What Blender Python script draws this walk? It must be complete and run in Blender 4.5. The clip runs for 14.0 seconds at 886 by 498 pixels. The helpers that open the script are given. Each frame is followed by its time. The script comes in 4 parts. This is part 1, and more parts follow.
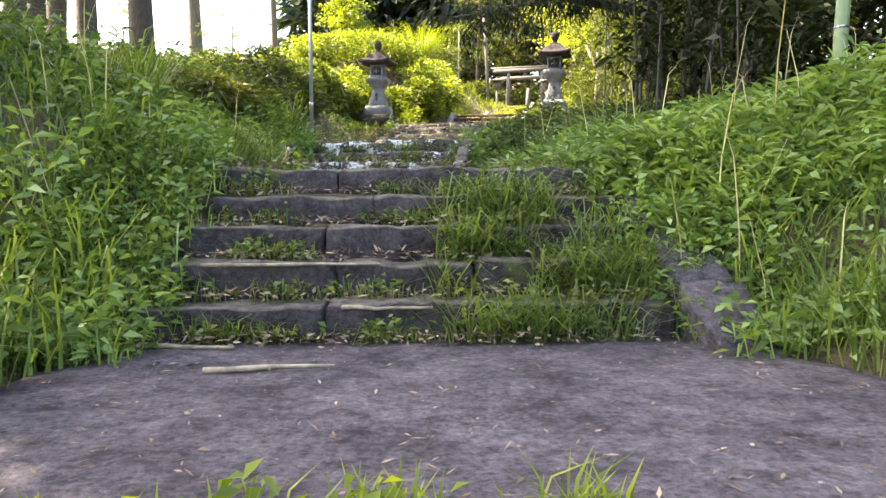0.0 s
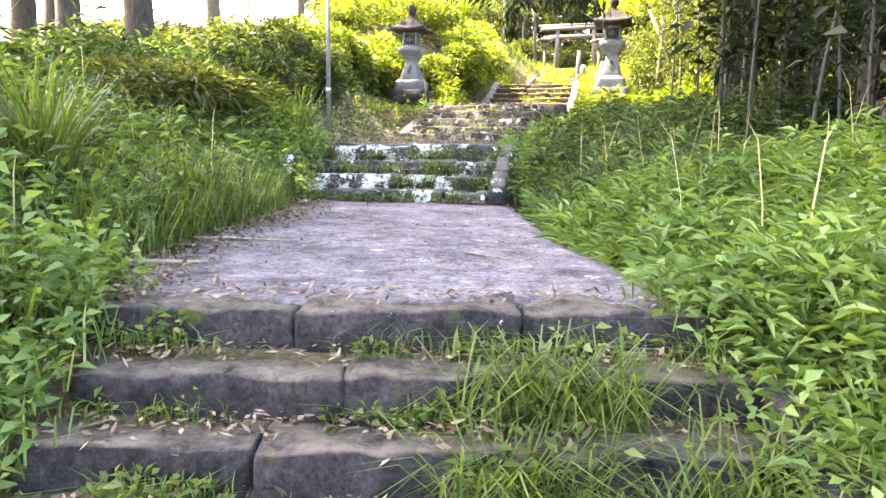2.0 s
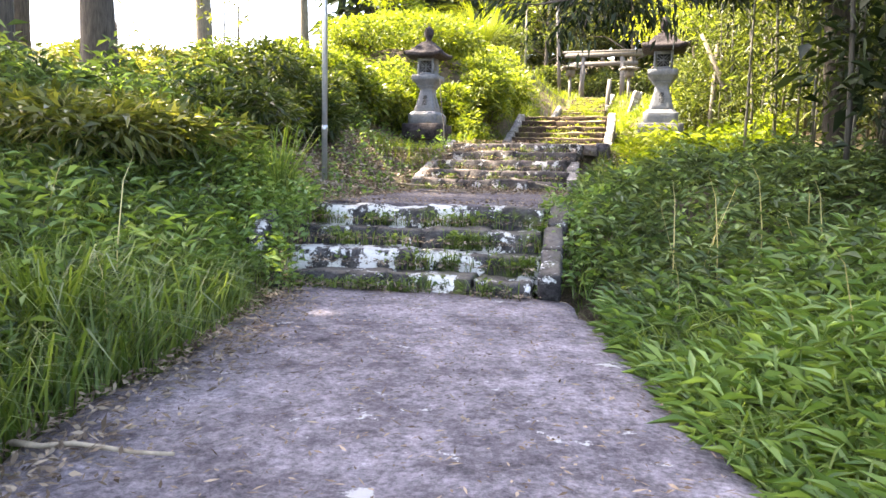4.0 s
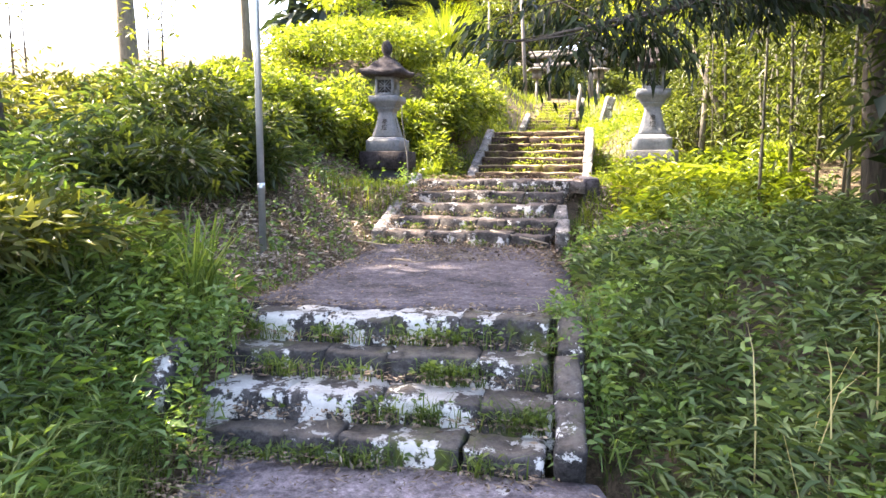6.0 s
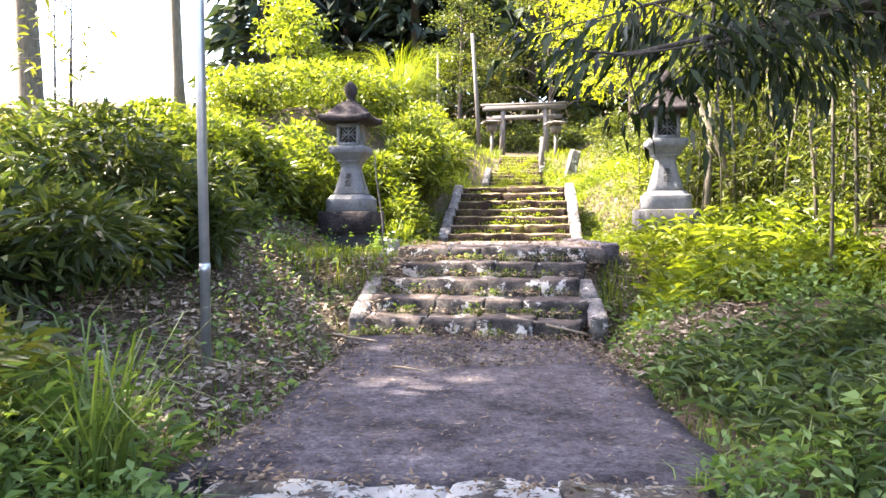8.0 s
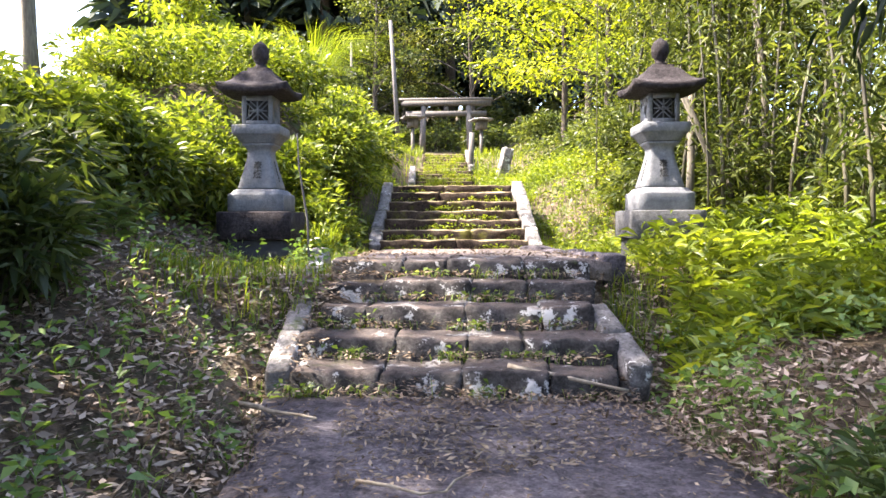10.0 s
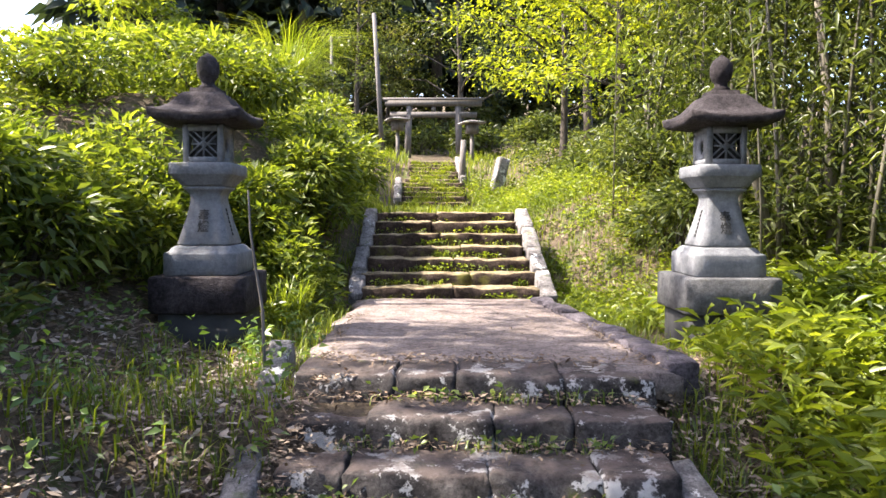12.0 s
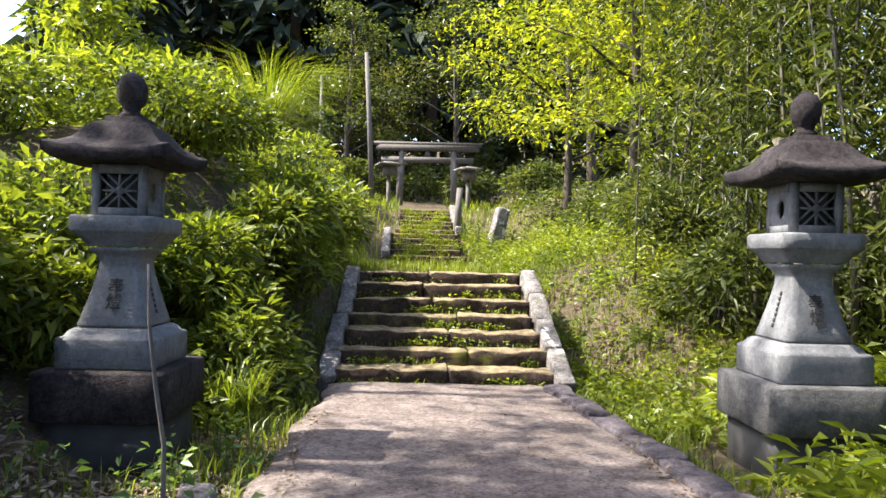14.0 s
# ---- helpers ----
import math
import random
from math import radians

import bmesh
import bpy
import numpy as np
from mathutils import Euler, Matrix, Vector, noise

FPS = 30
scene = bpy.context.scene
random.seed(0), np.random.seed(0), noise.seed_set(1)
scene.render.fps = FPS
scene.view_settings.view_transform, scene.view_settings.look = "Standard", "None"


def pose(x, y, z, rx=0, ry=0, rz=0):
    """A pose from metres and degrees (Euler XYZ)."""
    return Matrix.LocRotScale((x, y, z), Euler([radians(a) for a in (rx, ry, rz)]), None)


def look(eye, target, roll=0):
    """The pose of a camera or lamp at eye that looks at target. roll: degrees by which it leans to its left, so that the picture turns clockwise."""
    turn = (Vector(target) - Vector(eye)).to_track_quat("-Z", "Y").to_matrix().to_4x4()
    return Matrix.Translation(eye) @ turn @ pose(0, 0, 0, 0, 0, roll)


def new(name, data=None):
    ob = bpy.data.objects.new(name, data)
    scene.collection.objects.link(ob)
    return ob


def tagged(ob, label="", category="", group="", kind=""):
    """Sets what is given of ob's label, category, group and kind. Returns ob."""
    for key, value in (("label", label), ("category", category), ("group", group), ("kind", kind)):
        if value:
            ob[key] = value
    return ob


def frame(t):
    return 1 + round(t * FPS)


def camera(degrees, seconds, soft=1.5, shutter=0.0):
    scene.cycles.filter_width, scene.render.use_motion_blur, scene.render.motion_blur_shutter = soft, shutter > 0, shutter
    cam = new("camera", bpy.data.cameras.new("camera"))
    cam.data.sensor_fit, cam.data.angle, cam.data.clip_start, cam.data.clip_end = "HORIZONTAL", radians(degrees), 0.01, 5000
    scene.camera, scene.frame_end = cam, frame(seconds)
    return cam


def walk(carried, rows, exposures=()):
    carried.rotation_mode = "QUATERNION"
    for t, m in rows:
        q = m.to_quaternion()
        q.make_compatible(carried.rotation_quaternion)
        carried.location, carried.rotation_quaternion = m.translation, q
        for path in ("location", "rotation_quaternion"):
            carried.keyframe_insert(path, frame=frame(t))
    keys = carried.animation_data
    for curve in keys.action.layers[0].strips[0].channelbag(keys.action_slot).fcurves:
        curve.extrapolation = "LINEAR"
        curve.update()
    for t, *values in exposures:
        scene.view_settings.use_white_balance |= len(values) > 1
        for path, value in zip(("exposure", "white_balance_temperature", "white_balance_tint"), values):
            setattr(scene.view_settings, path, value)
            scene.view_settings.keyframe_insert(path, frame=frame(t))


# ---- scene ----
cam = camera(64.0, 14.0)
PATH = [
    (0, (0.0, 0.0, 0.604), (0.116, 1.992, 0.464), -0.1),
    (0.5, (0.082, 0.381, 0.684), (0.143, 2.377, 0.568), 0.4),
    (1, (0.121, 0.809, 0.944), (0.197, 2.802, 0.793), 1.0),
    (1.5, (0.156, 1.209, 1.148), (0.214, 3.194, 0.91), -0.4),
    (2, (0.165, 1.57, 1.327), (0.165, 3.55, 1.046), 0.7),
    (2.5, (0.131, 2.047, 1.367), (0.083, 4.029, 1.099), 1.8),
    (3, (0.134, 2.569, 1.361), (0.063, 4.55, 1.093), 2.3),
    (3.5, (0.115, 3.06, 1.431), (0.045, 5.045, 1.191), 1.9),
    (4, (0.052, 3.555, 1.625), (0.015, 5.543, 1.412), 1.2),
    (6.3, (-0.067, 5.291, 2.309), (0.014, 7.275, 2.069), 0.3),
    (6.5, (-0.114, 5.473, 2.321), (-0.025, 7.458, 2.094), 0.6),
    (7, (-0.247, 5.933, 2.34), (-0.133, 7.924, 2.183), 0.9),
    (7.5, (-0.375, 6.385, 2.345), (-0.2, 8.374, 2.231), -0.0),
    (7.7, (-0.436, 6.564, 2.369), (-0.229, 8.551, 2.271), -0.2),
    (9.8, (-0.66, 8.634, 2.377), (-0.157, 10.569, 2.308), -0.3),
    (10, (-0.609, 8.834, 2.35), (-0.088, 10.763, 2.275), -0.2),
    (10.5, (-0.505, 9.322, 2.511), (0.054, 11.241, 2.424), 0.1),
    (11, (-0.476, 9.664, 2.717), (0.097, 11.577, 2.608), 0.4),
    (11.5, (-0.389, 9.981, 2.834), (0.185, 11.894, 2.718), 0.3),
    (12, (-0.344, 10.356, 2.937), (0.227, 12.27, 2.831), 0.2),
    (12.5, (-0.281, 10.759, 2.994), (0.283, 12.676, 2.916), 0.4),
    (13, (-0.131, 11.149, 3.011), (0.434, 13.067, 2.971), 0.7),
    (13.5, (0.001, 11.457, 3.059), (0.572, 13.374, 3.056), 1.1),
    (14, (0.014, 11.665, 3.11), (0.608, 13.574, 3.131), 1.4),
]
EXPOSURES = [(0.0, 3.25, 7600, 12), (0.5, 3.45, 7600, 12), (2.0, 4.05, 7600, 14), (3.0, 4.0, 7500, 15), (4.0, 3.6, 7300, 16), (7.0, 3.5, 6900, 19), (10.0, 2.95, 6500, 18), (12.0, 2.45, 6400, 18), (14.0, 2.05, 6300, 14)]
walk(cam, [(t, look(eye, target, roll)) for t, eye, target, roll in PATH], EXPOSURES)

# ---- light ----
SUN_AZ, SUN_EL = math.radians(-72), math.radians(54)
world = bpy.data.worlds.new("sky")
scene.world = world
world.use_nodes = True
wn = world.node_tree
sky = wn.nodes.new("ShaderNodeTexSky")
sky.sky_type = "NISHITA"
sky.sun_disc = False
sky.sun_elevation, sky.sun_rotation = SUN_EL, SUN_AZ
sky.dust_density = 3.0
bg = wn.nodes["Background"]
bg.inputs["Strength"].default_value = 0.15
wn.links.new(sky.outputs[0], bg.inputs["Color"])
sun = new("sun", bpy.data.lights.new("sun", "SUN"))
sun.data.energy, sun.data.angle, sun.data.color = 4.8, math.radians(0.6), (1.0, 0.93, 0.78)
to_sun = Vector((math.sin(SUN_AZ) * math.cos(SUN_EL), math.cos(SUN_AZ) * math.cos(SUN_EL), math.sin(SUN_EL)))
sun.matrix_world = look(to_sun * 40, (0, 0, 0))


# ---- materials ----
def mat(name):
    m = bpy.data.materials.new(name)
    m.use_nodes = True
    nt = m.node_tree
    return m, nt, nt.nodes["Principled BSDF"], nt.nodes["Material Output"]


def noise_node(nt, scale, detail=6.0, rough=0.6, coord=None):
    n = nt.nodes.new("ShaderNodeTexNoise")
    n.inputs["Scale"].default_value, n.inputs["Detail"].default_value, n.inputs["Roughness"].default_value = scale, detail, rough
    if coord is None:
        coord = nt.nodes.new("ShaderNodeNewGeometry").outputs["Position"]
    nt.links.new(coord, n.inputs["Vector"])
    return n.outputs["Fac"]


def ramp(nt, fac, stops):
    r = nt.nodes.new("ShaderNodeValToRGB")
    e = r.color_ramp.elements
    while len(e) < len(stops):
        e.new(0.5)
    for k, (p, c) in enumerate(stops):
        e[k].position, e[k].color = p, (*c, 1)
    nt.links.new(fac, r.inputs[0])
    return r.outputs[0]


def mixc(nt, fac, a, b, mode="MIX"):
    m = nt.nodes.new("ShaderNodeMix")
    m.data_type, m.blend_type = "RGBA", mode
    for sock, v in ((m.inputs[0], fac), (m.inputs[6], a), (m.inputs[7], b)):
        if isinstance(v, (int, float)):
            sock.default_value = v
        elif isinstance(v, tuple):
            sock.default_value = (*v, 1)
        else:
            nt.links.new(v, sock)
    return m.outputs[2]


def bump(nt, p, height, strength, dist=0.01):
    b = nt.nodes.new("ShaderNodeBump")
    b.inputs["Strength"].default_value, b.inputs["Distance"].default_value = strength, dist
    nt.links.new(height, b.inputs["Height"])
    nt.links.new(b.outputs[0], p.inputs["Normal"])


def stone_mat(name, dark, light, lichen=0.5, moss=0.5, scale=5.0, lich_col=(0.74, 0.74, 0.72), moss_col=(0.07, 0.09, 0.02), rough=0.92, grain=0.8, lit_dust=0.0, lit_dust_col=(0.26, 0.22, 0.18)):
    """Weathered stone: two-tone grain, lichen above the threshold, moss above its own; upward faces painted paler, as
    dusty and lit.
    """
    m, nt, p, o = mat(name)
    big, fine = noise_node(nt, scale, 9, 0.7), noise_node(nt, 45, 6, 0.8)
    base = ramp(nt, big, [(0.3, dark), (0.7, light)])
    base = mixc(nt, grain, base, ramp(nt, fine, [(0.32, (0.2, 0.2, 0.2)), (0.5, (0.9, 0.9, 0.9)), (0.72, (1.7, 1.7, 1.7))]), "MULTIPLY")
    base = mixc(nt, grain * 0.8, base, ramp(nt, noise_node(nt, 16, 5, 0.75), [(0.35, (0.35, 0.34, 0.33)), (0.5, (1.0, 1.0, 1.0)), (0.68, (1.5, 1.5, 1.5))]), "MULTIPLY")
    mo = ramp(nt, noise_node(nt, 2.6, 7, 0.7), [(moss, (0, 0, 0)), (min(moss + 0.1, 1), (1, 1, 1))])
    base = mixc(nt, mo, base, moss_col)
    li = ramp(nt, noise_node(nt, 4.6, 10, 0.72), [(lichen, (0, 0, 0)), (min(lichen + 0.025, 1), (1, 1, 1))])
    base = mixc(nt, li, base, mixc(nt, fine, lich_col, (0.5, 0.5, 0.47)))
    # tread dirt and light from above painted together: upward faces turn paler
    if lit_dust:
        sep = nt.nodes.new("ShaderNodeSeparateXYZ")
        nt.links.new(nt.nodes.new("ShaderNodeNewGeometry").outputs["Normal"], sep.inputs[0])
        up = ramp(nt, sep.outputs[2], [(0.55, (0, 0, 0)), (0.9, (lit_dust, lit_dust, lit_dust))])
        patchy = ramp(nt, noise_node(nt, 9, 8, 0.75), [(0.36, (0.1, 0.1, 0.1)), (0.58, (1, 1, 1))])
        base = mixc(nt, mixc(nt, 1.0, up, patchy, "MULTIPLY"), base, mixc(nt, fine, (lit_dust_col[0] * 0.5, lit_dust_col[1] * 0.5, lit_dust_col[2] * 0.5), lit_dust_col))
    nt.links.new(base, p.inputs["Base Color"])
    p.inputs["Roughness"].default_value = rough
    p.inputs["Specular IOR Level"].default_value = 0.15
    bump(nt, p, mixc(nt, 0.5, big, fine), 1.0, 0.05 * grain)
    return m


def leaf_mat(name, dark, mid, light, through_col=None, trans=0.45, gloss=0.35):
    """Thin leaf: diffuse and gloss on top, daylight through it from behind."""
    m, nt, p, o = mat(name)
    geo = nt.nodes.new("ShaderNodeNewGeometry")
    col = ramp(nt, geo.outputs["Random Per Island"], [(0.0, dark), (0.5, mid), (1.0, light)])
    patch = ramp(nt, noise_node(nt, 0.9, 3, 0.5, geo.outputs["Position"]), [(0.3, (0.6, 0.66, 0.6)), (0.7, (1.25, 1.2, 1.0))])
    col = mixc(nt, 1.0, col, patch, "MULTIPLY")
    nt.links.new(col, p.inputs["Base Color"])
    p.inputs["Roughness"].default_value = gloss
    p.inputs["Specular IOR Level"].default_value = 0.22
    tr = nt.nodes.new("ShaderNodeBsdfTranslucent")
    nt.links.new(mixc(nt, 1.0, col, through_col or (1.5, 1.5, 0.5), "MULTIPLY"), tr.inputs["Color"])
    mx = nt.nodes.new("ShaderNodeMixShader")
    mx.inputs[0].default_value = trans
    nt.links.new(p.outputs[0], mx.inputs[1])
    nt.links.new(tr.outputs[0], mx.inputs[2])
    nt.links.new(mx.outputs[0], o.inputs["Surface"])
    return m


def plain_mat(name, a, b, scale=8.0, rough=0.8, metal=0.0, stretch=None, strength=0.4):
    m, nt, p, o = mat(name)
    coord = None
    if stretch:
        mp = nt.nodes.new("ShaderNodeMapping")
        mp.inputs["Scale"].default_value = stretch
        nt.links.new(nt.nodes.new("ShaderNodeNewGeometry").outputs["Position"], mp.inputs["Vector"])
        coord = mp.outputs[0]
    n = noise_node(nt, scale, 6, 0.65, coord)
    nt.links.new(ramp(nt, n, [(0.3, a), (0.7, b)]), p.inputs["Base Color"])
    p.inputs["Roughness"].default_value, p.inputs["Metallic"].default_value = rough, metal
    bump(nt, p, n, strength, 0.01)
    return m


M_STEP1 = stone_mat("dark_step_stone", (0.008, 0.007, 0.008), (0.075, 0.066, 0.07), 0.655, 0.58, 7.0, lit_dust=0.9)
M_STEP2 = stone_mat("lichen_step_stone", (0.014, 0.014, 0.014), (0.1, 0.095, 0.095), 0.56, 0.55, 7.0, lit_dust=0.6)
M_STEP2_WHITE = stone_mat("white_lichen_stone", (0.014, 0.014, 0.014), (0.1, 0.095, 0.095), 0.48, 0.58, 7.0, lit_dust=0.4)
M_STEP3 = stone_mat("grey_step_stone", (0.005, 0.004, 0.004), (0.1, 0.092, 0.088), 0.565, 0.6, 6.0, lich_col=(0.3, 0.29, 0.3), lit_dust=0.8, lit_dust_col=(0.16, 0.125, 0.11))
M_STEP4 = stone_mat("mossy_step_stone", (0.01, 0.007, 0.005), (0.085, 0.06, 0.045), 0.7, 0.54, 6.0, moss_col=(0.09, 0.085, 0.02), lit_dust=0.9, lit_dust_col=(0.42, 0.34, 0.2))
M_CAP = stone_mat("pale_edge_stone", (0.07, 0.065, 0.06), (0.3, 0.28, 0.27), 0.59, 0.58, 6.0)
M_LANTERN = stone_mat("lantern_granite", (0.12, 0.126, 0.134), (0.22, 0.226, 0.235), 0.75, 0.64, 3.0, moss_col=(0.12, 0.115, 0.08), rough=0.8, grain=0.35)
# mossy lantern granite darkened: the base's shade is put into its colour
M_LANTERN_BASE = stone_mat("shaded_granite", (0.06, 0.06, 0.062), (0.15, 0.15, 0.15), 0.75, 0.6, 3.0, moss_col=(0.07, 0.065, 0.045), rough=0.85, grain=0.5)
M_LANTERN_DARK = stone_mat("weathered_granite", (0.016, 0.013, 0.014), (0.07, 0.06, 0.062), 0.72, 0.6, 3.5, moss_col=(0.05, 0.045, 0.03))
M_SLAB = stone_mat("worn_concrete", (0.03, 0.026, 0.03), (0.17, 0.15, 0.165), 0.72, 0.66, 3.2, lich_col=(0.3, 0.28, 0.27), moss_col=(0.1, 0.08, 0.055))
M_SLAB_PALE = stone_mat("pale_concrete", (0.07, 0.06, 0.07), (0.34, 0.305, 0.33), 0.62, 0.66, 3.2, lich_col=(0.42, 0.4, 0.41), moss_col=(0.15, 0.12, 0.085))
M_SLAB_EARTH = stone_mat("earthy_concrete", (0.11, 0.088, 0.08), (0.28, 0.235, 0.215), 0.8, 0.66, 2.4, moss_col=(0.12, 0.085, 0.055))
M_INK = plain_mat("black_paint", (0.015, 0.015, 0.015), (0.03, 0.03, 0.03))
# near-black colour that paints the shade inside and under the lanterns
M_SHADE_BLACK = plain_mat("shade_black", (0.02, 0.02, 0.02), (0.04, 0.04, 0.04))
M_WOOD = plain_mat("grey_timber", (0.05, 0.044, 0.04), (0.15, 0.135, 0.125), 10, 0.85, 0, (6, 6, 0.6))
M_STICK = plain_mat("dry_stick", (0.1, 0.075, 0.05), (0.3, 0.25, 0.18), 20, 0.8)
M_METAL = plain_mat("galvanised_steel", (0.35, 0.37, 0.4), (0.55, 0.57, 0.6), 6, 0.4, 0.8, None, 0.1)
M_BARK = plain_mat("bark", (0.02, 0.016, 0.012), (0.08, 0.064, 0.048), 9, 0.95, 0, (5, 5, 0.8), 0.9)
M_BARK_PALE = plain_mat("pale_bark", (0.07, 0.06, 0.045), (0.17, 0.15, 0.11), 9, 0.95, 0, (5, 5, 0.8), 0.9)
M_CULM = plain_mat("bamboo_culm", (0.06, 0.1, 0.04), (0.16, 0.24, 0.1), 3, 0.4)
# darkened copy of the culm colour for clumps that stand in shade
M_CULM_SHADE = plain_mat("shaded_bamboo_culm", (0.012, 0.011, 0.008), (0.05, 0.044, 0.03), 3, 0.7)
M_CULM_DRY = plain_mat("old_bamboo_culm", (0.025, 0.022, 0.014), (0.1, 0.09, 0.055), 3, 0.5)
M_SOIL = stone_mat("soil", (0.05, 0.04, 0.028), (0.16, 0.12, 0.08), 0.95, 0.52, 3.0, moss_col=(0.06, 0.075, 0.025))
M_LITTER = leaf_mat("dry_leaves", (0.05, 0.033, 0.024), (0.15, 0.108, 0.086), (0.32, 0.25, 0.205), (1.1, 0.9, 0.6), 0.15, 0.7)
M_LITTER_PALE = leaf_mat("curled_dry_leaves", (0.08, 0.058, 0.05), (0.24, 0.185, 0.165), (0.46, 0.38, 0.35), (1.1, 0.9, 0.7), 0.15, 0.6)
M_GRASS = leaf_mat("grass", (0.05, 0.085, 0.025), (0.105, 0.155, 0.048), (0.2, 0.245, 0.095))
M_SASA = leaf_mat("bamboo_grass_leaf", (0.028, 0.046, 0.02), (0.066, 0.1, 0.042), (0.14, 0.185, 0.085), None, 0.3, 0.45)
M_LUSH = leaf_mat("fresh_leaf", (0.07, 0.1, 0.016), (0.125, 0.165, 0.028), (0.22, 0.26, 0.05), (1.7, 1.65, 0.4), 0.45)
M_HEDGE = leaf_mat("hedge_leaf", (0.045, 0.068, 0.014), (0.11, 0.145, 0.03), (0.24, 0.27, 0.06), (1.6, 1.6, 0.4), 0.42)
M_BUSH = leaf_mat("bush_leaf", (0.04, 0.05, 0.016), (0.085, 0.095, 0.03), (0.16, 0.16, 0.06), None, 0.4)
M_BROAD = leaf_mat("broad_leaf", (0.06, 0.11, 0.034), (0.12, 0.19, 0.065), (0.21, 0.29, 0.12), None, 0.4, 0.35)
M_MAPLE = leaf_mat("maple_leaf", (0.1, 0.14, 0.018), (0.17, 0.22, 0.03), (0.28, 0.32, 0.05), (1.7, 1.5, 0.3), 0.55)
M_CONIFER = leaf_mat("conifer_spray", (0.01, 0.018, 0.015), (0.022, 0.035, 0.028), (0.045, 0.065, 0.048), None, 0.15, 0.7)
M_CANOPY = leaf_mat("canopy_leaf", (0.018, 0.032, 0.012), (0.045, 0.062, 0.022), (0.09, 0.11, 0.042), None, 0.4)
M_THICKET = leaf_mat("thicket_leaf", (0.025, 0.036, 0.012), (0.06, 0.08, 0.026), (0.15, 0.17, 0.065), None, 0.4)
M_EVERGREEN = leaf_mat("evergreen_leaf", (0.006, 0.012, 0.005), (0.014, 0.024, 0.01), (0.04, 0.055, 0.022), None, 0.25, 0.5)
M_STRAW = leaf_mat("straw", (0.3, 0.26, 0.14), (0.42, 0.38, 0.22), (0.55, 0.5, 0.32), (1.2, 1.1, 0.7), 0.4, 0.6)

rng = np.random.default_rng(7)


# ---- mesh helpers ----
def mesh_tris(name, V, T, material, smooth=False):
    me = bpy.data.meshes.new(name)
    V, T = np.asarray(V, np.float32), np.asarray(T, np.int32)
    k = T.shape[1]
    me.vertices.add(len(V))
    me.vertices.foreach_set("co", V.ravel())
    me.loops.add(T.size)
    me.loops.foreach_set("vertex_index", T.ravel())
    me.polygons.add(len(T))
    me.polygons.foreach_set("loop_start", np.arange(0, T.size, k, dtype=np.int32))
    if smooth:
        me.polygons.foreach_set("use_smooth", np.ones(len(T), bool))
    me.update(calc_edges=True)
    me.validate()
    me.materials.append(material)
    return me


def unit(v):
    return v / np.maximum(np.linalg.norm(v, axis=-1, keepdims=True), 1e-6)


def leaves_geo(P, D, N, L, W, droop=0.15, wide=0.42):
    """Folded leaves: base, two shoulders, tip."""
    D = unit(D)
    S = unit(np.cross(D, N))
    N = np.cross(S, D)
    L, W = L[:, None], W[:, None]
    tip = P + D * L - np.array([0, 0, 1]) * L * droop
    mid = P + D * L * wide + N * W * 0.07
    V = np.stack([P, mid + S * W / 2, tip, mid - S * W / 2], 1).reshape(-1, 3)
    b = np.arange(len(P))[:, None] * 4
    T = np.concatenate([b + [0, 2, 1], b + [0, 3, 2]], 1).reshape(-1, 3)
    return V, T


def rand_dirs(n, up=0.0):
    d = rng.normal(size=(n, 3))
    d[:, 2] += up
    return unit(d)


def leaf_cloud(P, size, ratio=0.35, up=0.6, out=None, droop=0.2, spread=1.0):
    n = len(P)
    D = rng.normal(size=(n, 3)) * spread
    D[:, 2] *= 0.6
    if out is not None:
        D = D + out * 1.2
    L = size * rng.uniform(0.6, 1.3, n)
    return leaves_geo(P, D, rand_dirs(n, up * 2.5), L, L * ratio * rng.uniform(0.8, 1.2, n), droop)


def blades_geo(P, H, lean, W):
    """Grass blades bent over in two sections."""
    n = len(P)
    a = rng.uniform(0, 2 * np.pi, n)
    d = np.stack([np.cos(a), np.sin(a), np.zeros(n)], 1)
    s = np.stack([-np.sin(a), np.cos(a), np.zeros(n)], 1) * W[:, None] / 2
    z = np.array([0, 0, 1.0])
    H = H[:, None]
    lean = lean[:, None]
    if H.max() < 0.4:
        mid = P + z * H * 0.6 + d * H * lean * 0.27
        tip = P + z * H * (1 - 0.28 * lean) + d * H * lean * 0.95
        V = np.stack([P - s, P + s, mid - s * 0.85, mid + s * 0.85, tip], 1).reshape(-1, 3)
        b = np.arange(n)[:, None] * 5
        return V, np.concatenate([b + q for q in ([0, 1, 3], [0, 3, 2], [2, 3, 4])], 1).reshape(-1, 3)
    m1 = P + z * H * 0.4 + d * H * lean * 0.12
    m2 = P + z * H * 0.75 + d * H * lean * 0.42
    tip = P + z * H * (1 - 0.28 * lean) + d * H * lean * 0.95
    V = np.stack([P - s, P + s, m1 - s, m1 + s, m2 - s * 0.7, m2 + s * 0.7, tip], 1).reshape(-1, 3)
    b = np.arange(n)[:, None] * 7
    T = np.concatenate([b + q for q in ([0, 1, 3], [0, 3, 2], [2, 3, 5], [2, 5, 4], [4, 5, 6])], 1).reshape(-1, 3)
    return V, T


def join_geo(parts):
    V, T, o = [], [], 0
    for v, t in parts:
        V.append(v)
        T.append(np.asarray(t) + o)
        o += len(v)
    return np.concatenate(V), np.concatenate(T)


